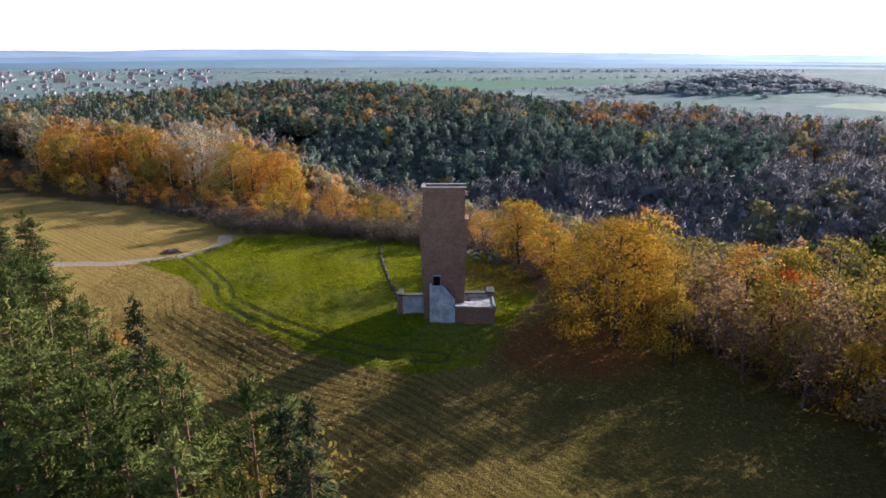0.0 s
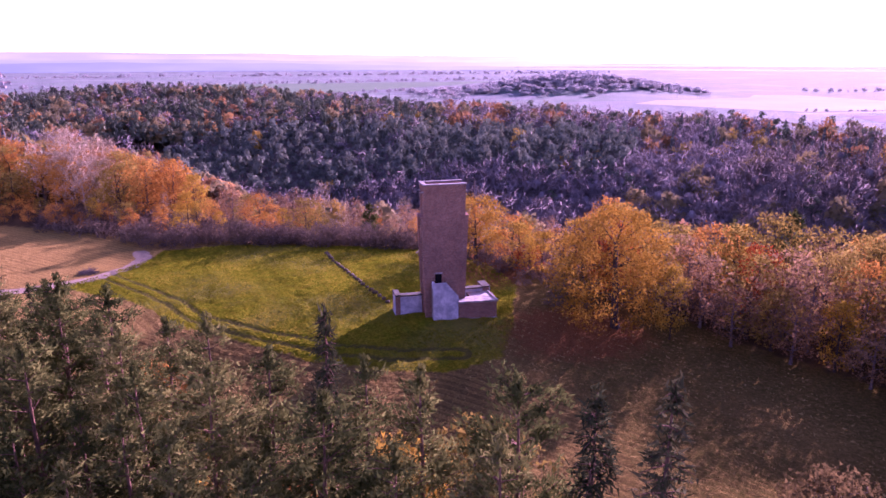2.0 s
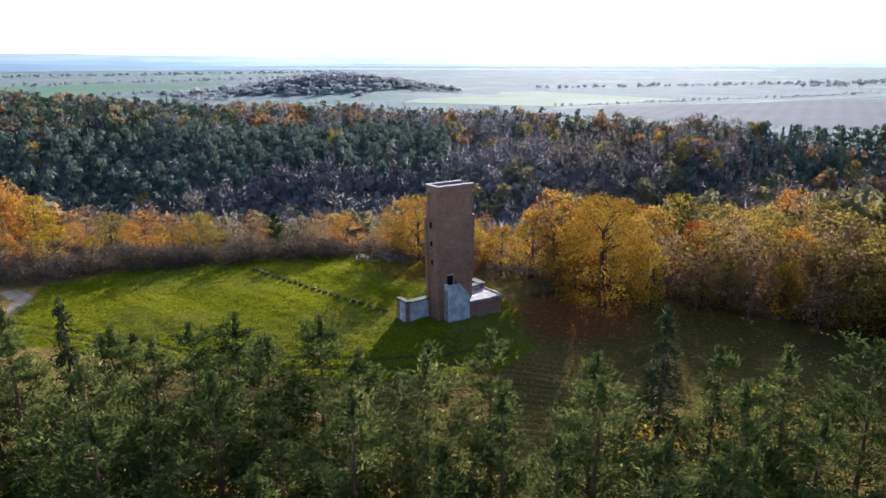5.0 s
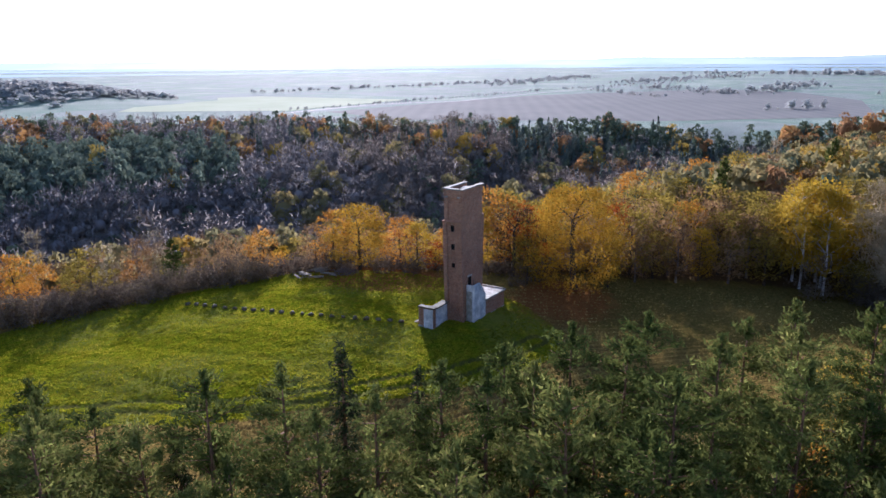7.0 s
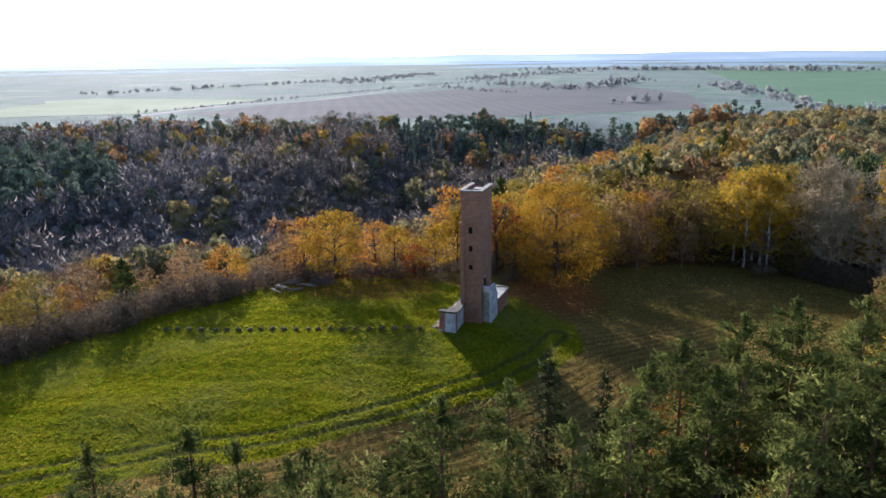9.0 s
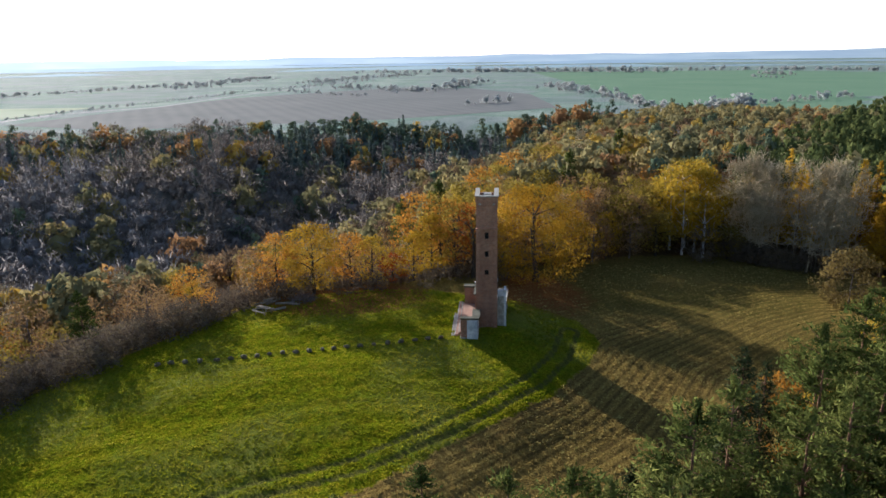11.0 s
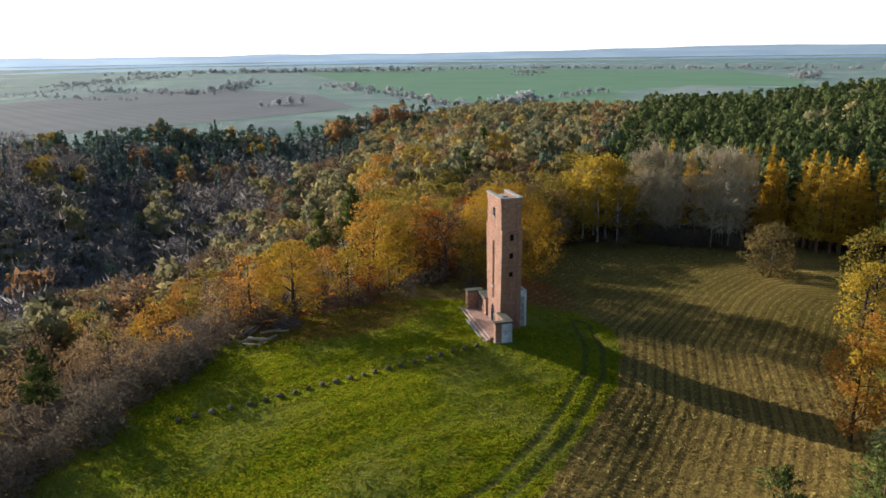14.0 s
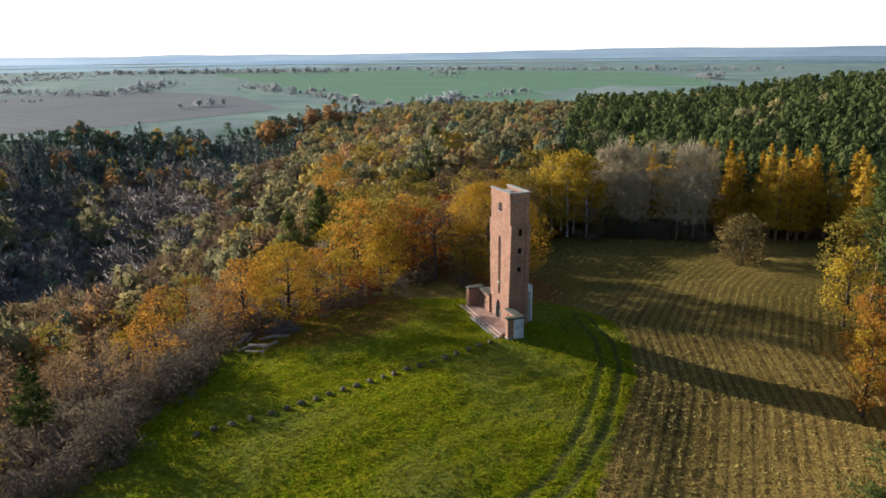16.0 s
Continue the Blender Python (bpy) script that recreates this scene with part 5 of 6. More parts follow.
def clump_arrays(rng, kind):
    """A far tree, 1 m wide and 1 m tall before scaling: stem, limbs and a ragged crown of many small clumps."""
    foot, tip = np.zeros((1, 3)), np.array([[rng.normal(scale=0.02), rng.normal(scale=0.02), 0.9]])
    stem = sticks(foot, tip, 0.022)
    if kind == "cone":
        tiers, n = 13, 12
        h = np.repeat(np.linspace(0.10, 0.96, tiers), n) + rng.normal(scale=0.022, size=tiers * n)
        a = rng.uniform(0, 6.283, tiers * n)
        reach = 0.5 * np.maximum(1.03 - h, 0.03) ** 0.85 * rng.uniform(0.45, 1.1, tiers * n)
        way = np.column_stack([np.cos(a), np.sin(a), np.full(tiers * n, -0.55)])
        c = np.column_stack([0.66 * reach * np.cos(a), 0.66 * reach * np.sin(a), h])
        out = np.column_stack([np.cos(a), np.sin(a), np.full(tiers * n, 0.6)])
        return joined(stem, rounded(needles(rng, c, way, 0.060, 0.42), out, 0.8))
    if kind == "scrub":
        n = 60
        a, r = rng.uniform(0, 6.283, n), 0.5 * rng.uniform(0, 1, n) ** 0.5
        c = np.column_stack([r * np.cos(a), r * np.sin(a), rng.uniform(0.05, 0.95, n) * np.sqrt(np.maximum(0.05, 1 - (1.8 * r) ** 2))])
        out = np.column_stack([c[:, :2] * 1.3, np.full(n, 0.8)])
        return rounded(needles(rng, c, out, 0.17, 0.10), out, 0.5)
    lobes, per = {"pine": (11, 16), "twiggy": (12, 21), "sparse": (15, 34), "copse": (8, 12)}.get(kind, (11, 23))
    a = rng.uniform(0, 6.283, lobes) + np.arange(lobes) * 2.4
    low, swell = {"pine": (0.42, 0.36), "twiggy": (0.34, 0.38), "sparse": (0.30, 0.36), "copse": (0.10, 0.40)}.get(kind, (0.30, 0.36))
    h = low + (0.92 - low) * (np.arange(lobes) + rng.uniform(0, 1, lobes)) / lobes
    k = (h - low) / (0.92 - low)
    r = swell * np.sqrt(np.maximum(0.02, 1 - (1.25 * k - 0.35) ** 2)) * rng.uniform(0.55, 1.1, lobes)
    if kind == "pine":
        r = 0.40 * (1.08 - k) ** 0.7 * rng.uniform(0.35, 1.1, lobes)
    mid = np.column_stack([r * np.cos(a), r * np.sin(a), h])
    limbs = sticks(mid * np.array([0, 0, 0.72]), mid, 0.010)
    c0 = np.repeat(mid, per, axis=0)
    u = rng.normal(size=(lobes * per, 3))
    u /= np.linalg.norm(u, axis=1, keepdims=True)
    u[:, 2] = np.abs(u[:, 2]) - 0.35 * (rng.uniform(size=len(u)) < 0.4)
    if kind == "pine":
        c = c0 + u * np.array([0.17, 0.17, 0.055]) * rng.uniform(0.5, 1.0, (len(u), 1))
        return joined(stem, limbs, rounded(facing(rng, c, u + np.array([0, 0, 0.7]), 0.066, 0.55, 0.4), u + np.array([0, 0, 0.6]), 0.8))
    if kind == "sparse":
        c = c0 + u * np.array([0.17, 0.17, 0.13]) * rng.uniform(0.2, 1.0, (len(u), 1))
        out = u + 0.6 * (c0 - np.array([0, 0, 0.5])) + np.array([0, 0, 0.15])
        return joined(stem, limbs, rounded(needles(rng, c, u + np.array([0, 0, 0.4]), 0.036, 0.20), out, 0.85))
    if kind == "twiggy":
        c = c0 + u * 0.19 * rng.uniform(0.2, 1.0, (len(u), 1))
        return joined(stem, limbs, core(0.14, 0.14, 0.52), rounded(needles(rng, c, u * 0.7 + mid.repeat(per, axis=0) * np.array([1, 1, 0]) + np.array([0, 0, 0.5]), 0.048, 0.13), u + 0.8 * (c0 - np.array([0, 0, 0.45])) + np.array([0, 0, 0.1]), 0.95))
    c = c0 + u * np.array([0.20, 0.20, 0.13]) * rng.uniform(0.6, 1.05, (len(u), 1))
    out = u + 0.5 * (c0 - np.array([0, 0, 0.5])) + np.array([0, 0, 0.15])
    return joined(stem, limbs, core(0.30, 0.26, 0.54), rounded(facing(rng, c, out, 0.12 if kind == "copse" else 0.070, 0.62, 0.4), out, 0.82))


def far_wood(name, label, kind, mat, places, seed):
    """One joined mesh of far trees; places: x, y, width, height, tone."""
    rng = np.random.RandomState(seed)
    shapes = [clump_arrays(rng, kind) for _ in range(9)]
    VV, FF, TT, NN, n = [], [], [], [], 0
    ground_z = land(np.array([p[0] for p in places]), np.array([p[1] for p in places]))
    for (x, y, w, h, tone), z in zip(places, ground_z):
        V, F, N = shapes[rng.randint(9)]
        a = rng.uniform(0, 6.283)
        ca, sa = math.cos(a), math.sin(a)
        P = np.column_stack([(V[:, 0] * ca - V[:, 1] * sa) * w + x, (V[:, 0] * sa + V[:, 1] * ca) * w + y, V[:, 2] * h + z])
        VV.append(P)
        FF.append(F + n)
        TT.append(np.full(len(P), tone))
        NN.append(np.column_stack([N[:, 0] * ca - N[:, 1] * sa, N[:, 0] * sa + N[:, 1] * ca, N[:, 2]]))
        n += len(P)
    mesh = mesh_np(name, np.concatenate(VV), np.concatenate(FF), True, np.concatenate(TT))
    mesh.normals_split_custom_set_from_vertices(np.concatenate(NN))
    return tagged(link_mesh(name, mesh, None, [mat]), label, "woodland", kind="stuff")


W = {"pine": [], "spur": [], "hazed_brown_far": [], "cone": [], "orange": [], "yellow": [], "brown": [], "plain": [], "scrub": [], "olive": [], "back": [], "hill": [], "near": []}
SIZES = {"pine": (6.8, 13.0), "back": (6.4, 13.0), "spur": (7.0, 13.0), "cone": (5.4, 13.2), "orange": (9.2, 12.0), "yellow": (7.6, 11.5), "olive": (9.4, 12.0), "brown": (10.2, 12.4), "hazed_brown_far": (10.2, 12.4), "near": (8.6, 11.2), "plain": (8.0, 7.5), "hill": (13.0, 7.0),
         "scrub": (3.2, 2.6)}
G = np.random.RandomState(77)


def sow(kind, x, y, size=1.0):
    w, h = SIZES[kind]
    W[kind].append((x, y, w * size * G.uniform(0.8, 1.25), h * size * G.uniform(0.75, 1.12), G.uniform()))


def pick(shares):
    p = G.uniform() * sum(v for _, v in shares)
    for kind, v in shares:
        p -= v
        if p < 0:
            break
    return kind


# the valley and its far side, up to the line where the plain begins
RIDGE = [(258, -130), (262, -75), (268, -40), (256, 0), (236, 60), (205, 120), (160, 190), (110, 240), (60, 275), (10, 320), (-50, 348), (-120, 340), (-200, 300)]
EAST_TOP = (("pine", 0.72), ("orange", 0.07), ("olive", 0.07), ("cone", 0.14))
EAST_SIDE = (("cone", 0.68), ("pine", 0.16), ("brown", 0.12), ("yellow", 0.02), ("orange", 0.02))
EAST_FOOT = (("brown", 0.62), ("cone", 0.26), ("yellow", 0.03), ("orange", 0.04), ("olive", 0.05))
VALLEY = (("brown", 0.86), ("olive", 0.09), ("pine", 0.05))
SPUR = (("spur", 0.97), ("yellow", 0.01), ("brown", 0.02))
NORTH_TOP = (("pine", 0.66), ("orange", 0.06), ("brown", 0.15), ("olive", 0.10), ("cone", 0.03))
RUST_TOP = (("orange", 0.12), ("brown", 0.56), ("pine", 0.24), ("olive", 0.08))
SLOPE = (("brown", 0.46), ("olive", 0.30), ("orange", 0.11), ("yellow", 0.09), ("pine", 0.04))
SOUTH_SLOPE = (("olive", 0.50), ("brown", 0.26), ("yellow", 0.08), ("orange", 0.05), ("pine", 0.11))
WEST_SLOPE = (("orange", 0.36), ("brown", 0.26), ("olive", 0.22), ("yellow", 0.11), ("pine", 0.05))
seen_spots = {}
rr, aa = np.sqrt(G.uniform(30 ** 2, 365 ** 2, 90000)), G.uniform(-42, 138, 90000)
xx, yy = rr * np.cos(np.radians(aa)), rr * np.sin(np.radians(aa))
for x, y, r, az, s, q in zip(xx, yy, rr, aa, along(PLATEAU_EDGE, xx, yy), along(RIDGE, xx, yy)):
    if q < 5 * math.sin(az * 0.35) or s < (39 if az > 100 else -200 if x > 62 else 33) or (s < 60 and az < -8 and x < 62) or float(along(WOOD_BACK, x, y)) > -6 or math.hypot(x + 66, y - 196) < 16:
        continue
    cell = 4.6 if (az > 55 and r > 140) or (q < 62 and az < 30) else 5.5
    key = (int(x // cell), int(y // cell))
    if key in seen_spots:
        continue
    seen_spots[key] = 1
    mixed_in = 12 * math.sin(x * 0.09 + 1.1) * math.sin(y * 0.075 + 0.4)
    if az > 106:
        kind = pick(WEST_SLOPE if r < 215 + mixed_in else NORTH_TOP)
    elif s < 50:
        kind = pick(SLOPE if az > 22 else SOUTH_SLOPE)
    elif az > 55:
        kind = pick(VALLEY if r < 146 + mixed_in * 0.6 else SPUR if r < 208 + mixed_in else RUST_TOP if az < 76 else NORTH_TOP)
    elif az > 24:
        kind = pick(RUST_TOP if q < 32 + mixed_in else EAST_FOOT if q < 70 else VALLEY)
    elif az < -14 or s < 42:
        kind = pick(SOUTH_SLOPE)
    else:
        kind = pick(EAST_TOP if q < 20 + 0.5 * mixed_in else EAST_SIDE if q < 62 + mixed_in else EAST_FOOT if q < 84 else VALLEY)
    if kind == "brown" and s < 66:
        kind = "near"
    # northern bare trees take the twig colour with more haze in it
    elif kind == "brown" and az > 42:
        kind = "hazed_brown_far"
    sow(kind, x, y, 0.76 if az < 4 and r > 130 else 1.0)
# crowns that stand out of the forest
for x, y, kind, size in ((150, 83, "yellow", 1.15), (147, 87, "yellow", 0.9), (120, 73, "brown", 1.35), (208, 95, "yellow", 1.0), (177, 38.5, "yellow", 1.05), (180, 28, "orange", 1.0), (184, 33, "yellow", 1.1), (174, 46, "orange", 0.85),
                         (203, 56, "orange", 1.0), (241, -10, "orange", 1.25), (248, -38, "orange", 1.3), (250, -29, "orange", 1.2), (219, -30, "yellow", 1.0), (240, 35, "yellow", 1.0), (133, -24, "yellow", 1.1), (241, 63, "orange", 1.1),
                         (68, 167, "yellow", 1.0), (88, 147, "yellow", 0.9), (40, 213, "yellow", 1.0), (29, 211, "yellow", 1.1), (34, 214, "orange", 0.9), (75, 243, "orange", 1.2), (82, 238, "orange", 1.2), (68, 247, "orange", 1.1), (90, 230, "orange", 1.1),
                         (-27, 227, "orange", 1.0), (60, 243, "orange", 1.1), (119, 50, "olive", 1.3), (74, 69, "orange", 1.2), (41, 90, "brown", 1.45), (31, 96, "brown", 1.45), (-46, 114, "olive", 0.8), (98, -33, "yellow", 1.1)):
    sow(kind, x, y, size)
for x, y in ((266, -39), (258, -52), (262, -28), (258, -73), (250, 12), (244, 30), (240, 44), (252, -14), (-48, 335), (-20, 330), (-70, 338), (25, 305), (-100, 330)):
    for _ in range(3):
        sow("pine", x + G.normal(scale=5), y + G.normal(scale=5), G.uniform(0.85, 1.05))

# the pine wood beyond the field
seen_spots = {}
xx, yy = G.uniform(-20, 300, 34000), G.uniform(-270, -20, 34000)
for x, y, b in zip(xx, yy, along(WOOD_BACK, xx, yy)):
    if b < -7 or x + 0.35 * y < -50 or math.hypot(x, y) > 285 or (b < 0 and G.uniform() > 0.3) or (b < 3 and x < 44):
        continue
    key = (int(x // 4.2), int(y // 4.2))
    if key in seen_spots:
        continue
    seen_spots[key] = 1
    sow("back" if G.uniform() < 0.97 else "olive", x, y, 1.0)

# hedgerows and copses of the plain, the wooded hill
def hedgerow(ax, ay, bx, by, gap, size, spread=4.0):
    n = int(math.hypot(bx - ax, by - ay) / gap * 1.7)
    if by > 100:  # northern rows shrunk and thickened to look faint from the camera
        n, size = int(n * 1.5), size * 0.58
    for i in range(n):
        f = (i + G.uniform(0, 1)) / n
        sow("plain", ax + (bx - ax) * f + G.normal(scale=spread), ay + (by - ay) * f + G.normal(scale=spread), size * G.choice([0.4, 0.55, 0.75, 1.0]))


for row in ((330, -100, 548, -90, 8, 0.9, 3), (548, -90, 740, -60, 9, 1.1, 10), (330, -110, 400, -152, 6, 1.0, 4), (400, -152, 480, -262, 10, 0.9, 5), (372, -148, 388, -156, 2, 1.3, 3),
            (620, 60, 760, 190, 7, 1.2, 12), (660, 60, 860, 20, 8, 1.1, 9), (430, 20, 470, -10, 8, 0.8, 3), (560, 120, 690, 230, 9, 0.7, 6), (300, 300, 640, 262, 8, 0.5, 3), (640, 262, 1000, 190, 10, 0.6, 8),
            (1000, -420, 1080, -410, 6, 0.9, 6), (880, -360, 960, -350, 14, 0.7, 5), (1400, -80, 1330, -500, 9, 1.2, 12), (1330, -500, 820, -900, 9, 1.2, 14), (640, -600, 600, -560, 5, 1.3, 6), (1500, 300, 1400, -80, 9, 1.3, 16),
            (900, 260, 1300, 160, 8, 1.4, 16), (760, 380, 1200, 420, 8, 1.4, 18), (1250, -300, 1500, 100, 8, 1.6, 24), (-420, 430, 60, 600, 8, 0.8, 20), (60, 620, 420, 700, 9, 0.9, 12), (-300, 800, 500, 1050, 9, 1.2, 16),
            (480, 520, 900, 420, 10, 1.1, 8), (-900, 1200, -200, 1300, 9, 1.4, 40), (-760, 820, -330, 700, 9, 0.8, 40), (-100, 1300, 700, 1400, 9, 1.6, 24)):
    hedgerow(*row)
for _ in range(560):
    x, y = 262 + np.clip(G.normal(scale=62), -150, 92), 558 + G.normal(scale=30)
    sow("hill", x, y, G.uniform(0.55, 1.0))

# added sheet: fills the dark gaps between far crowns with a mid brown
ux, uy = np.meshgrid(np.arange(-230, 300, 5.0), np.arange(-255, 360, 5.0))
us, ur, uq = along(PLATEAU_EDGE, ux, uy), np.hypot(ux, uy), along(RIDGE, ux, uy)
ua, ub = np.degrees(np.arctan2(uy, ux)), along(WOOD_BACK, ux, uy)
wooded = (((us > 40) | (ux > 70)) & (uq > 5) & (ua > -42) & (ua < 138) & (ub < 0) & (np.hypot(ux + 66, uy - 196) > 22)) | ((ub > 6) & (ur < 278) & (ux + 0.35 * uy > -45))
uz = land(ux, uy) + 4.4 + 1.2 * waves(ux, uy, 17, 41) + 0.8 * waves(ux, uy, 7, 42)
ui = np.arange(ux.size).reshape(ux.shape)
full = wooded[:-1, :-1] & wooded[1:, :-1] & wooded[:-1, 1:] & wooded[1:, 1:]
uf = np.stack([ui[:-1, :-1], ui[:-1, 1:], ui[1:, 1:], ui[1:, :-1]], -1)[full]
tagged(link_mesh("undergrowth", mesh_np("undergrowth", np.stack([ux, uy, uz], -1).reshape(-1, 3), uf, True), None, [GAP_FILL]), "added brown sheet filling the gaps beneath the far forest", "undergrowth", kind="stuff")

# bare scrub between the trees below the rim
sx, sy = G.uniform(-60, 60, 16000), G.uniform(-10, 100, 16000)
seen_spots = {}
for x, y, s in zip(sx, sy, along(PLATEAU_EDGE, sx, sy)):
    key = (int(x // 1.9), int(y // 1.9))
    if not 1.0 < s < 40 or key in seen_spots or math.hypot(x - 16.6, y + 5.6) < 8:
        continue
    seen_spots[key] = 1
    sow("scrub", x, y, G.uniform(0.6, 1.25))
far_wood("scrub", "grey-brown leafless scrub below the meadow's rim", "scrub", SCRUB, W["scrub"], 8)
far_wood("pine_forest", "dense haze-tinted pine forest covering the far valley side", "pine", HAZED_PINE, W["pine"], 1)
far_wood("pine_stand", "haze-tinted pine stand on the valley's sunny spur", "pine", HAZED_SPUR_PINE, W["spur"], 11)
far_wood("pale_wood", "leafless woodland in the misty valley, haze put into its pale grey", "twiggy", HAZED_TWIGS, W["hazed_brown_far"], 12)
far_wood("pine_wood", "dense green pine wood beyond the stubble field", "pine", BACK_PINE, W["back"], 9)
far_wood("spruce_forest", "haze-paled spruce forest on the shaded valley side", "cone", HAZED_SPRUCE, W["cone"], 2)
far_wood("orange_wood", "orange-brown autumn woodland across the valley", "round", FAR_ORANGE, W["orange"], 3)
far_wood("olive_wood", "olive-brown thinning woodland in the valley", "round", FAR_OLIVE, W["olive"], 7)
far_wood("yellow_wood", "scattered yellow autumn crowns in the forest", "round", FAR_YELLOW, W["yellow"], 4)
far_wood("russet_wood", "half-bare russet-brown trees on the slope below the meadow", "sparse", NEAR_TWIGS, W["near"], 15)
far_wood("brown_wood", "grey-brown half-bare woodland in the valley, paled as by haze", "twiggy", HAZED_BROWN, W["brown"], 5)
far_wood("plain_woods", "hazy grey-green hedgerows and copses on the plain", "copse", HAZED_PLAIN_WOOD, W["plain"] + W["hill"], 6)

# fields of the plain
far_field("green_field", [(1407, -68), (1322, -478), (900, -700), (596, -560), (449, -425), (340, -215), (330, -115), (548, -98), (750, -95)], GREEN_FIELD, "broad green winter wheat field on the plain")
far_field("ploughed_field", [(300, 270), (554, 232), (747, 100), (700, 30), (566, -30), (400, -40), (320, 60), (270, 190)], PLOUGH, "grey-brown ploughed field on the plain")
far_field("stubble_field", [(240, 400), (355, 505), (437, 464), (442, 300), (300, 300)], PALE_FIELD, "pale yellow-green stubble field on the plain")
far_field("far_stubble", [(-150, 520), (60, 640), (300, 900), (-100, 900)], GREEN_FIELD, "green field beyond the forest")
far_field("country_road", [(285, 285), (378, 285), (442, 247), (607, 243), (760, 215), (760, 219), (607, 248), (443, 253), (379, 291), (285, 292)], ASPHALT, "pale country road across the fields")


# the hills on the horizon
def horizon(name, radius, low, high, seed, mat):
    n = 360
    a = np.linspace(-math.pi, math.pi, n, endpoint=False)
    rng = np.random.RandomState(seed)
    h = np.zeros(n)
    for k in range(1, 70):
        h += np.sin(a * k + rng.uniform(0, 6.283)) / k ** 0.8
    h = (h - h.min()) / (h.max() - h.min()) + 0.85 * np.exp(-((a - 1.85) / 0.5) ** 2)
    x, y = radius * np.cos(a), radius * np.sin(a)
    V = np.concatenate([np.column_stack([x, y, np.full(n, -70)]), np.column_stack([x, y, low + (high - low) * h])])
    i = np.arange(n)
    F = np.column_stack([i, (i + 1) % n, (i + 1) % n + n, i + n])
    return tagged(link_mesh(name, mesh_np(name, V, F), None, [mat]), "glowing pale blue hills along the horizon, haze in their colour", "backdrop", kind="structure")


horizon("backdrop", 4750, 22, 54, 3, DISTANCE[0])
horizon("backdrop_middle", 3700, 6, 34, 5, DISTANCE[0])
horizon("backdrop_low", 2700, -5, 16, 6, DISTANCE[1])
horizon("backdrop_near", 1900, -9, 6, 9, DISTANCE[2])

# ---- stones, bench, logs, heap ----
def boulder(seed, size):
    rng = np.random.RandomState(seed)
    bm = bmesh.new()
    bmesh.ops.create_icosphere(bm, subdivisions=2, radius=1.0)
    for v in bm.verts:
        k = 1 + 0.20 * noise.noise(v.co * 1.6 + Vector((seed * 7.1, 0, 0))) + 0.08 * noise.noise(v.co * 4 + Vector((0, seed * 3.3, 0)))
        v.co = Vector((v.co.x * k * 1.15, v.co.y * k * 0.85, max(v.co.z * k * 0.72, -0.35)))
    bmesh.ops.scale(bm, vec=(size, size, size), verts=bm.verts)
    mesh = bpy.data.meshes.new("boulder")
    bm.to_mesh(mesh)
    bm.free()
    return mesh


ROCKS = [boulder(i, 0.42) for i in range(5)]
for mesh in ROCKS:
    mesh.materials.append(STONE)
BOULDERS = [(-10.4, 33.4), (-10.3, 32.0), (-10.2, 30.6), (-10.1, 29.1), (-10.0, 27.4), (-9.7, 26.1), (-9.5, 24.8), (-9.3, 23.5), (-9.1, 22.3), (-8.9, 21.0), (-8.7, 19.7), (-8.4, 18.4),
            (-8.2, 17.1), (-8.0, 16.0), (-7.8, 14.7), (-7.6, 13.4), (-7.3, 12.0), (-7.0, 10.6), (-6.7, 9.3), (-6.4, 7.9), (-6.1, 6.6), (-5.9, 5.3)]
for i, (x, y) in enumerate(BOULDERS):
    ob = new("boulder", ROCKS[i % 5])
    ob.matrix_basis = pose(x, y, float(land(x, y) + 0.05 * waves(x, y, 3.1, 6) + 0.10 * waves(x, y, 13, 9)) + 0.13, 0, 0, R.uniform(0, 360)) @ Matrix.Scale(R.uniform(0.56, 0.80), 4)
    tagged(ob, "grey field boulder in a row across the meadow", "boulder", "row of boulders")


def log_mesh(bm, x0, y0, z0, x1, y1, z1, r, sides=10):
    a, b = Vector((x0, y0, z0)), Vector((x1, y1, z1))
    bmesh.ops.create_cone(bm, cap_ends=True, segments=sides, radius1=r, radius2=r * 0.88, depth=(b - a).length,
                          matrix=Matrix.Translation((a + b) / 2) @ (b - a).to_track_quat("Z", "Y").to_matrix().to_4x4())
    return bm


def picnic_table(x, y, turn):
    root = tagged(new("picnic_table"), "weathered grey wooden picnic table with two benches", "table")
    for k in range(4):
        part("plank", boxed(-0.95, 0.95, -0.36 + k * 0.18, -0.20 + k * 0.18, 0.71, 0.76, 0.008), WOOD, root)
    for s in (-1, 1):
        part("bench_board", boxed(-0.95, 0.95, s * 0.78 - 0.14, s * 0.78 + 0.14, 0.42, 0.47, 0.008), WOOD, root)
        part("beam", boxed(s * 0.7 - 0.04, s * 0.7 + 0.04, -0.85, 0.85, 0.34, 0.42, 0.005), WOOD, root)
        for e in (-1, 1):
            part("leg", log_mesh(bmesh.new(), s * 0.7, e * 0.62, -0.1, s * 0.7, e * 0.24, 0.71, 0.05, 6), WOOD, root)
    root.matrix_basis = pose(x, y, float(land(x, y)), 0, 0, turn)
    return root


picnic_table(2.9, 26.8, 62)


def timber_log(x, y, length, r, turn, lift=0.0):
    bm = log_mesh(bmesh.new(), -length / 2, 0, r, length / 2, 0, r * 0.95, r)
    ob = part("log", bm, WOOD, None)
    ob.matrix_basis = pose(x, y, float(land(x, y)) + lift - 0.03, 0, 0, turn)
    return tagged(ob, "pale barkless log lying by the picnic table", "log", "logs by the meadow's rim")


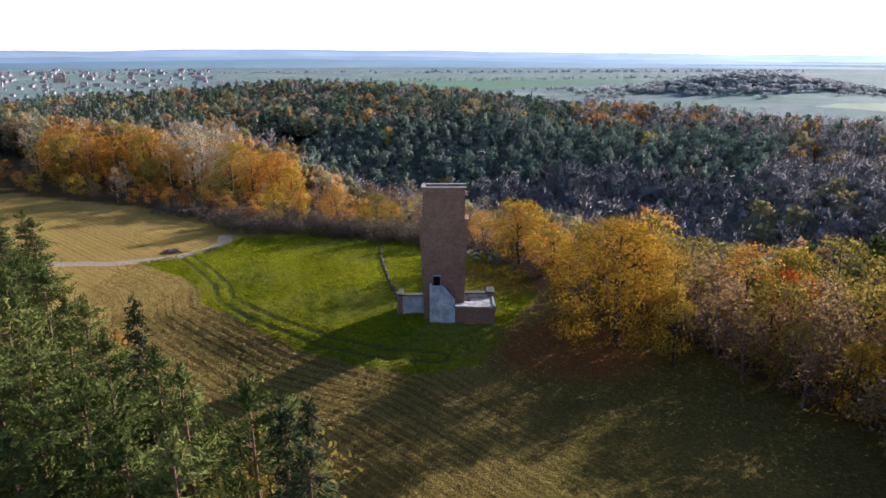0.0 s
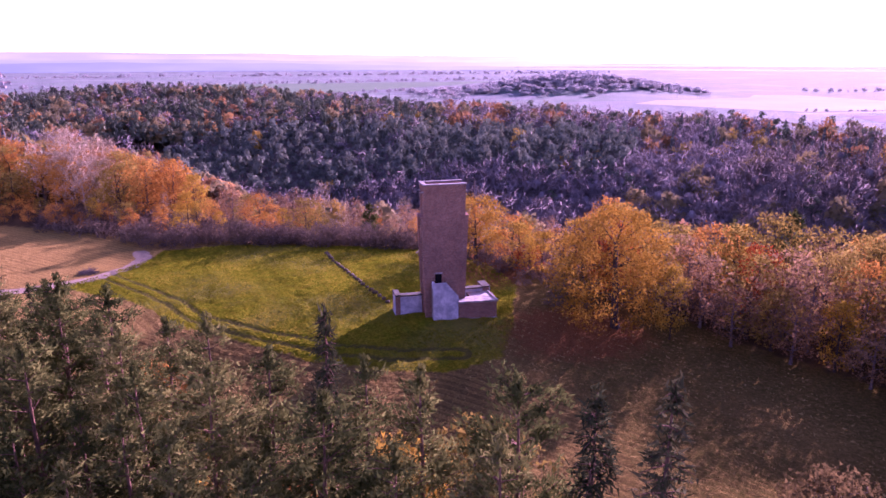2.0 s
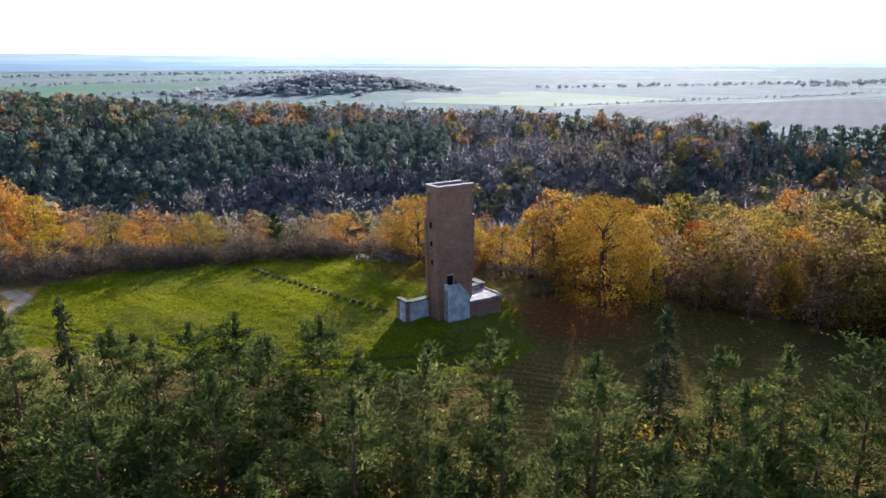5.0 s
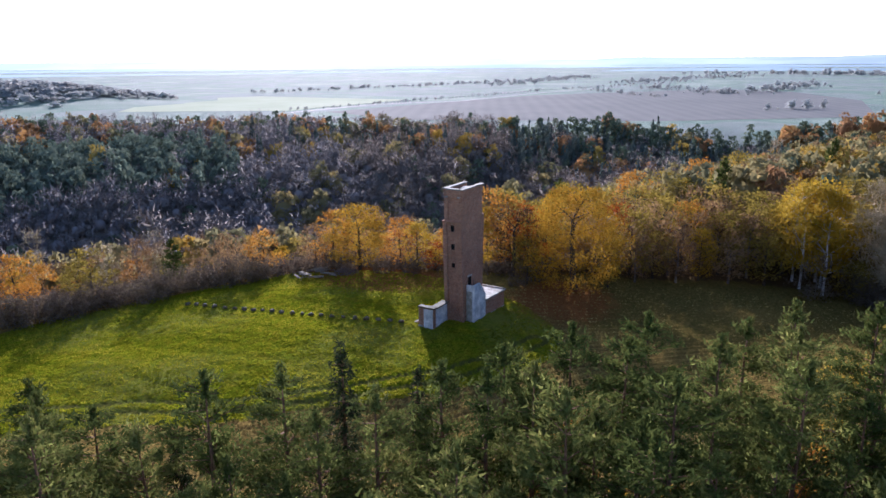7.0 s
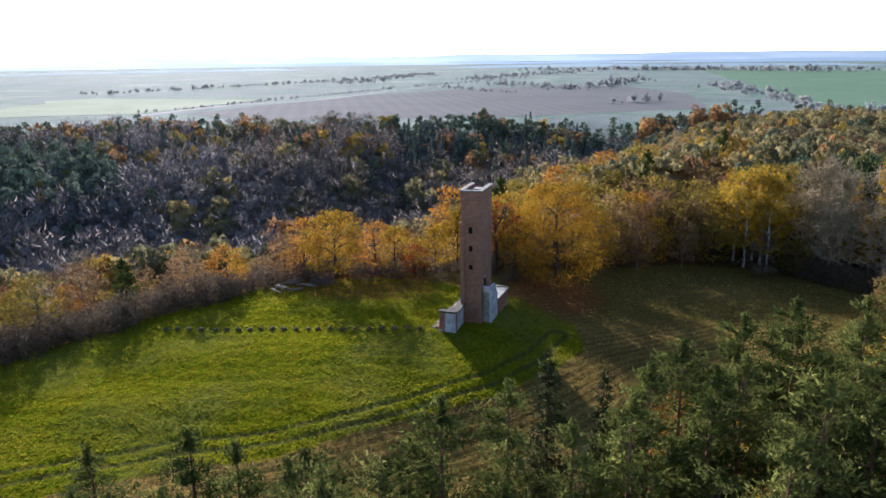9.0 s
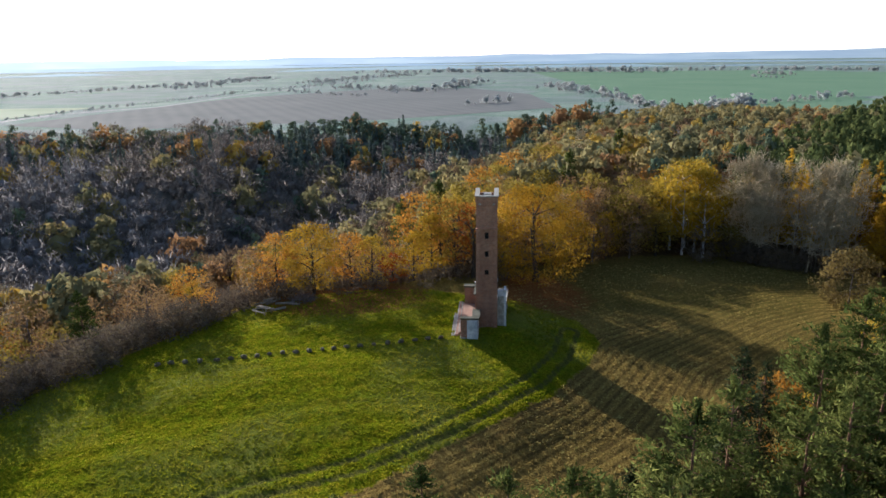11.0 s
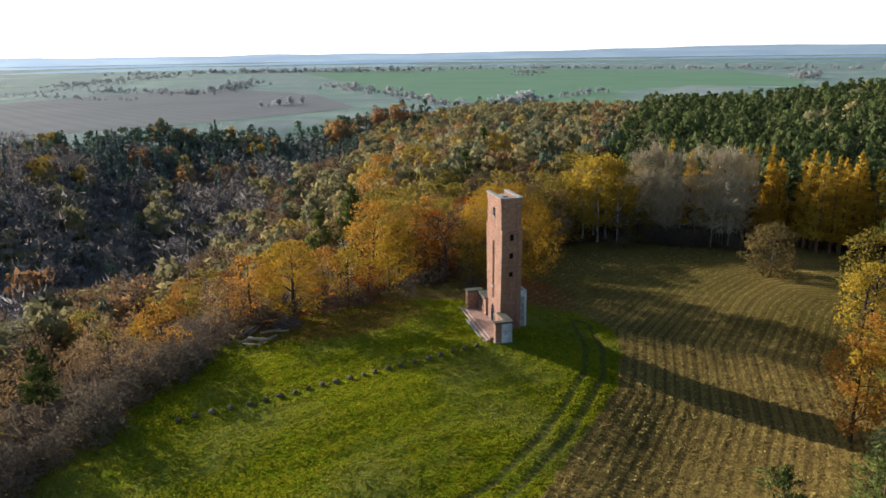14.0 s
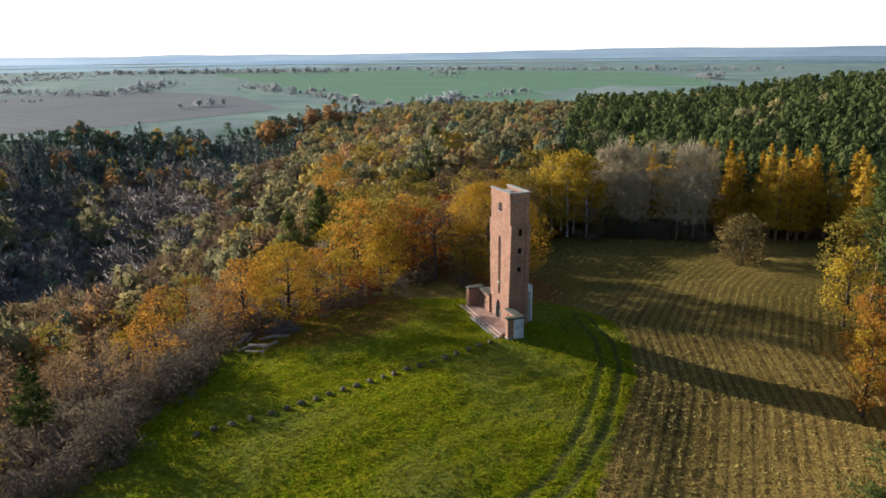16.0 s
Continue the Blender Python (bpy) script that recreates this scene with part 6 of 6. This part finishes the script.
for x, y, length, r, turn, lift in ((3.9, 25.4, 1.9, 0.15, 128, 0), (4.4, 27.8, 1.7, 0.14, 118, 0), (6.6, 28.0, 2.4, 0.16, 135, 0), (7.0, 26.9, 2.2, 0.14, 150, 0), (6.0, 25.2, 2.2, 0.15, 100, 0),
                                    (5.6, 24.0, 1.6, 0.13, 80, 0), (7.2, 27.4, 1.8, 0.13, 128, 0.26)):
    timber_log(x, y, length, r, turn, lift)


def brushwood(x, y, size):
    rng = np.random.RandomState(5)
    paths = []
    for _ in range(170):
        a, r = rng.uniform(0, 6.283), size * rng.uniform(0, 1) ** 0.6
        p = np.array([r * math.cos(a), r * math.sin(a), 0.55 * size * (1 - (r / size) ** 1.6) * rng.uniform(0.2, 1)])
        d = rng.normal(size=3) * np.array([1, 1, 0.25])
        d *= rng.uniform(0.4, 1.0) / np.linalg.norm(d)
        paths.append((np.array([p - d, p + d]), np.array([0.035, 0.02])))
    V, Q = tubes(paths, 4)
    V[:, 2] = np.maximum(V[:, 2], -0.02)
    ob = link_mesh("brushwood", mesh_np("brushwood", V, Q), None, [TWIG])
    ob.matrix_basis = pose(x, y, float(land(x, y)))
    return tagged(ob, "low heap of dark cut branches on the stubble", "brushwood")


brushwood(-44.0, 36.6, 0.95)
brushwood(7.4, 23.2, 1.5)


# ---- the town beyond the wood ----
def house(name, label, w, d, wall_h, roof_h, storeys):
    root = tagged(new(name), label, "house", "houses of the town")
    part("wall", boxed(-w / 2, w / 2, -d / 2, d / 2, 0, wall_h), HOUSE_WALL, root)
    bm = bmesh.new()
    e = 0.5
    pts = [(-w / 2 - e, -d / 2 - e, wall_h), (w / 2 + e, -d / 2 - e, wall_h), (w / 2 + e, d / 2 + e, wall_h), (-w / 2 - e, d / 2 + e, wall_h), (-w / 2 - e, 0, wall_h + roof_h), (w / 2 + e, 0, wall_h + roof_h)]
    v = [bm.verts.new(p) for p in pts]
    for f in ((0, 1, 5, 4), (2, 3, 4, 5), (0, 4, 3), (1, 2, 5), (3, 2, 1, 0)):
        bm.faces.new([v[i] for i in f])
    part("roof", bm, ROOF_TILE, root)
    for s in range(storeys):
        n = max(2, int(w / 3.2))
        for i in range(n):
            x = -w / 2 + w * (i + 0.5) / n
            part("window", boxed(x - 0.6, x + 0.6, -d / 2 - 0.05, -d / 2 + 0.05, 1.0 + 3 * s, 2.5 + 3 * s), GLASS, root)
    return root


TOWN = [house("house", "pale plastered town house with a red tiled roof", 12, 9, 5.8, 4.2, 2), house("house", "long pale town house with a red tiled roof", 20, 10, 6.2, 4.5, 2),
        house("apartment_block", "large white apartment block at the town's edge", 34, 12, 12.5, 2.0, 4)]
TOWN[0].matrix_basis, TOWN[1].matrix_basis, TOWN[2].matrix_basis = at(-372, 600, 20, 0.3), at(-420, 640, -12, 0.3), at(-330, 905, 12, 0.42)
T = np.random.RandomState(9)
for i in range(190):
    far, way = 520 + 1250 * T.uniform() ** 1.5, math.radians(T.uniform(109, 124) - 3.0 * T.uniform() ** 2)
    x, y = far * math.cos(way), far * math.sin(way) - 71
    copy_thing(TOWN[0 if T.uniform() < 0.65 else 1], at(x, y, T.uniform(-40, 40), 0.27 * (far / 800) * T.uniform(0.8, 1.25)) @ unscaled(TOWN[0]))
for x, y, a in ((-480, 700, 20), (-620, 900, -15), (-430, 1160, 8)):
    copy_thing(TOWN[2], at(x, y, a, 0.36) @ unscaled(TOWN[2]))


def church(x, y):
    root = tagged(new("church"), "red-brick church with a pointed tower in the town", "church")
    part("nave", boxed(-14, 6, -5, 5, 0, 10), ROOF_TILE, root)
    part("steeple", boxed(6, 12, -3, 3, 0, 20), ROOF_TILE, root)
    bm = bmesh.new()
    bmesh.ops.create_cone(bm, cap_ends=True, segments=8, radius1=3.6, radius2=0.1, depth=11, matrix=Matrix.Translation((9, 0, 25.5)))
    part("spire", bm, ROOF_TILE, root)
    root.matrix_basis = at(x, y, 25, 0.5)


church(-480, 830)


# ---- straw and grass, too fine to count ----
def tufts_on(name, label, category, mat, x, y, z, size, tone, seed, spike=0.6, blades=3):
    """Small upright tufts of blades, joined into one mesh."""
    rng = np.random.RandomState(seed)
    c = np.repeat(np.column_stack([x, y, z]), blades, axis=0)
    s = np.repeat(size, blades)[:, None]
    a = rng.uniform(0, 6.283, len(c))
    side = np.column_stack([np.cos(a), np.sin(a), np.zeros(len(c))])
    lean = rng.normal(scale=0.55, size=c.shape) * np.array([1, 1, 0]) + np.array([0, 0, spike])
    foot = c + rng.normal(scale=0.35, size=c.shape) * s * np.array([1, 1, 0])
    V = np.stack([foot + side * s * 0.42, foot - side * s * 0.42, foot + lean * s * rng.uniform(0.6, 1.3, (len(c), 1))], 1).reshape(-1, 3)
    mesh = mesh_np(name, V, np.arange(len(V)).reshape(-1, 3), False, np.repeat(tone, blades * 3))
    return tagged(link_mesh(name, mesh, None, [mat]), label, category, kind="stuff")


S = np.random.RandomState(19)
px, py = S.uniform(-48, 30, 150000), S.uniform(-52, 46, 150000)
d_row = along(BORDER, px, py)
open_field = (~inside(MEADOW, px, py)) & (along(PLATEAU_EDGE, px, py) < 0) & (along(WOOD_EDGE, px, py) > -2) & (along(GROVE, px, py) < 0) & (np.abs(along(ROAD, px, py)) > 1.6)
crest = np.sin(d_row * 6.4 + 0.65 + 0.4 * waves(px, py, 9, 21))
keep = open_field & (S.uniform(-1.3, 1.1, 150000) < crest - 1.5 * step(-6, 12, px - 0.5 * py - 6))
px, py = px[keep][:44000], py[keep][:44000]
d_row = along(BORDER, px, py)
pz = land(px, py) + 0.022 * np.sin(d_row * 6.4 + 0.65 + 0.4 * waves(px, py, 9, 21))
tufts_on("straw", "cut straw lying in rows on the stubble field", "straw", STRAW, px, py, pz, S.uniform(0.10, 0.24, len(px)), np.clip(0.5 + 0.3 * waves(px, py, 11, 8) + S.normal(scale=0.15, size=len(px)), 0, 1), 3, 0.5, 2)
px, py = S.uniform(-47, 11, 110000), S.uniform(-11, 48, 110000)
lawn = inside(MEADOW, px, py) & (np.hypot(px + 0.6, py - 0.6) > 4.5) & (np.abs(np.abs(along(TRACK, px, py)) - 0.85) > 0.4)
px, py = px[lawn][:46000], py[lawn][:46000]
pz = land(px, py) + 0.05 * waves(px, py, 3.1, 6) + 0.10 * waves(px, py, 13, 9) - 0.02
tufts_on("grass", "short tufted meadow grass on the hilltop", "grass", GRASS, px, py, pz, S.uniform(0.09, 0.20, len(px)), np.clip(0.45 + 0.3 * waves(px, py, 14, 12) + S.normal(scale=0.15, size=len(px)), 0, 1), 4, 0.8, 2)
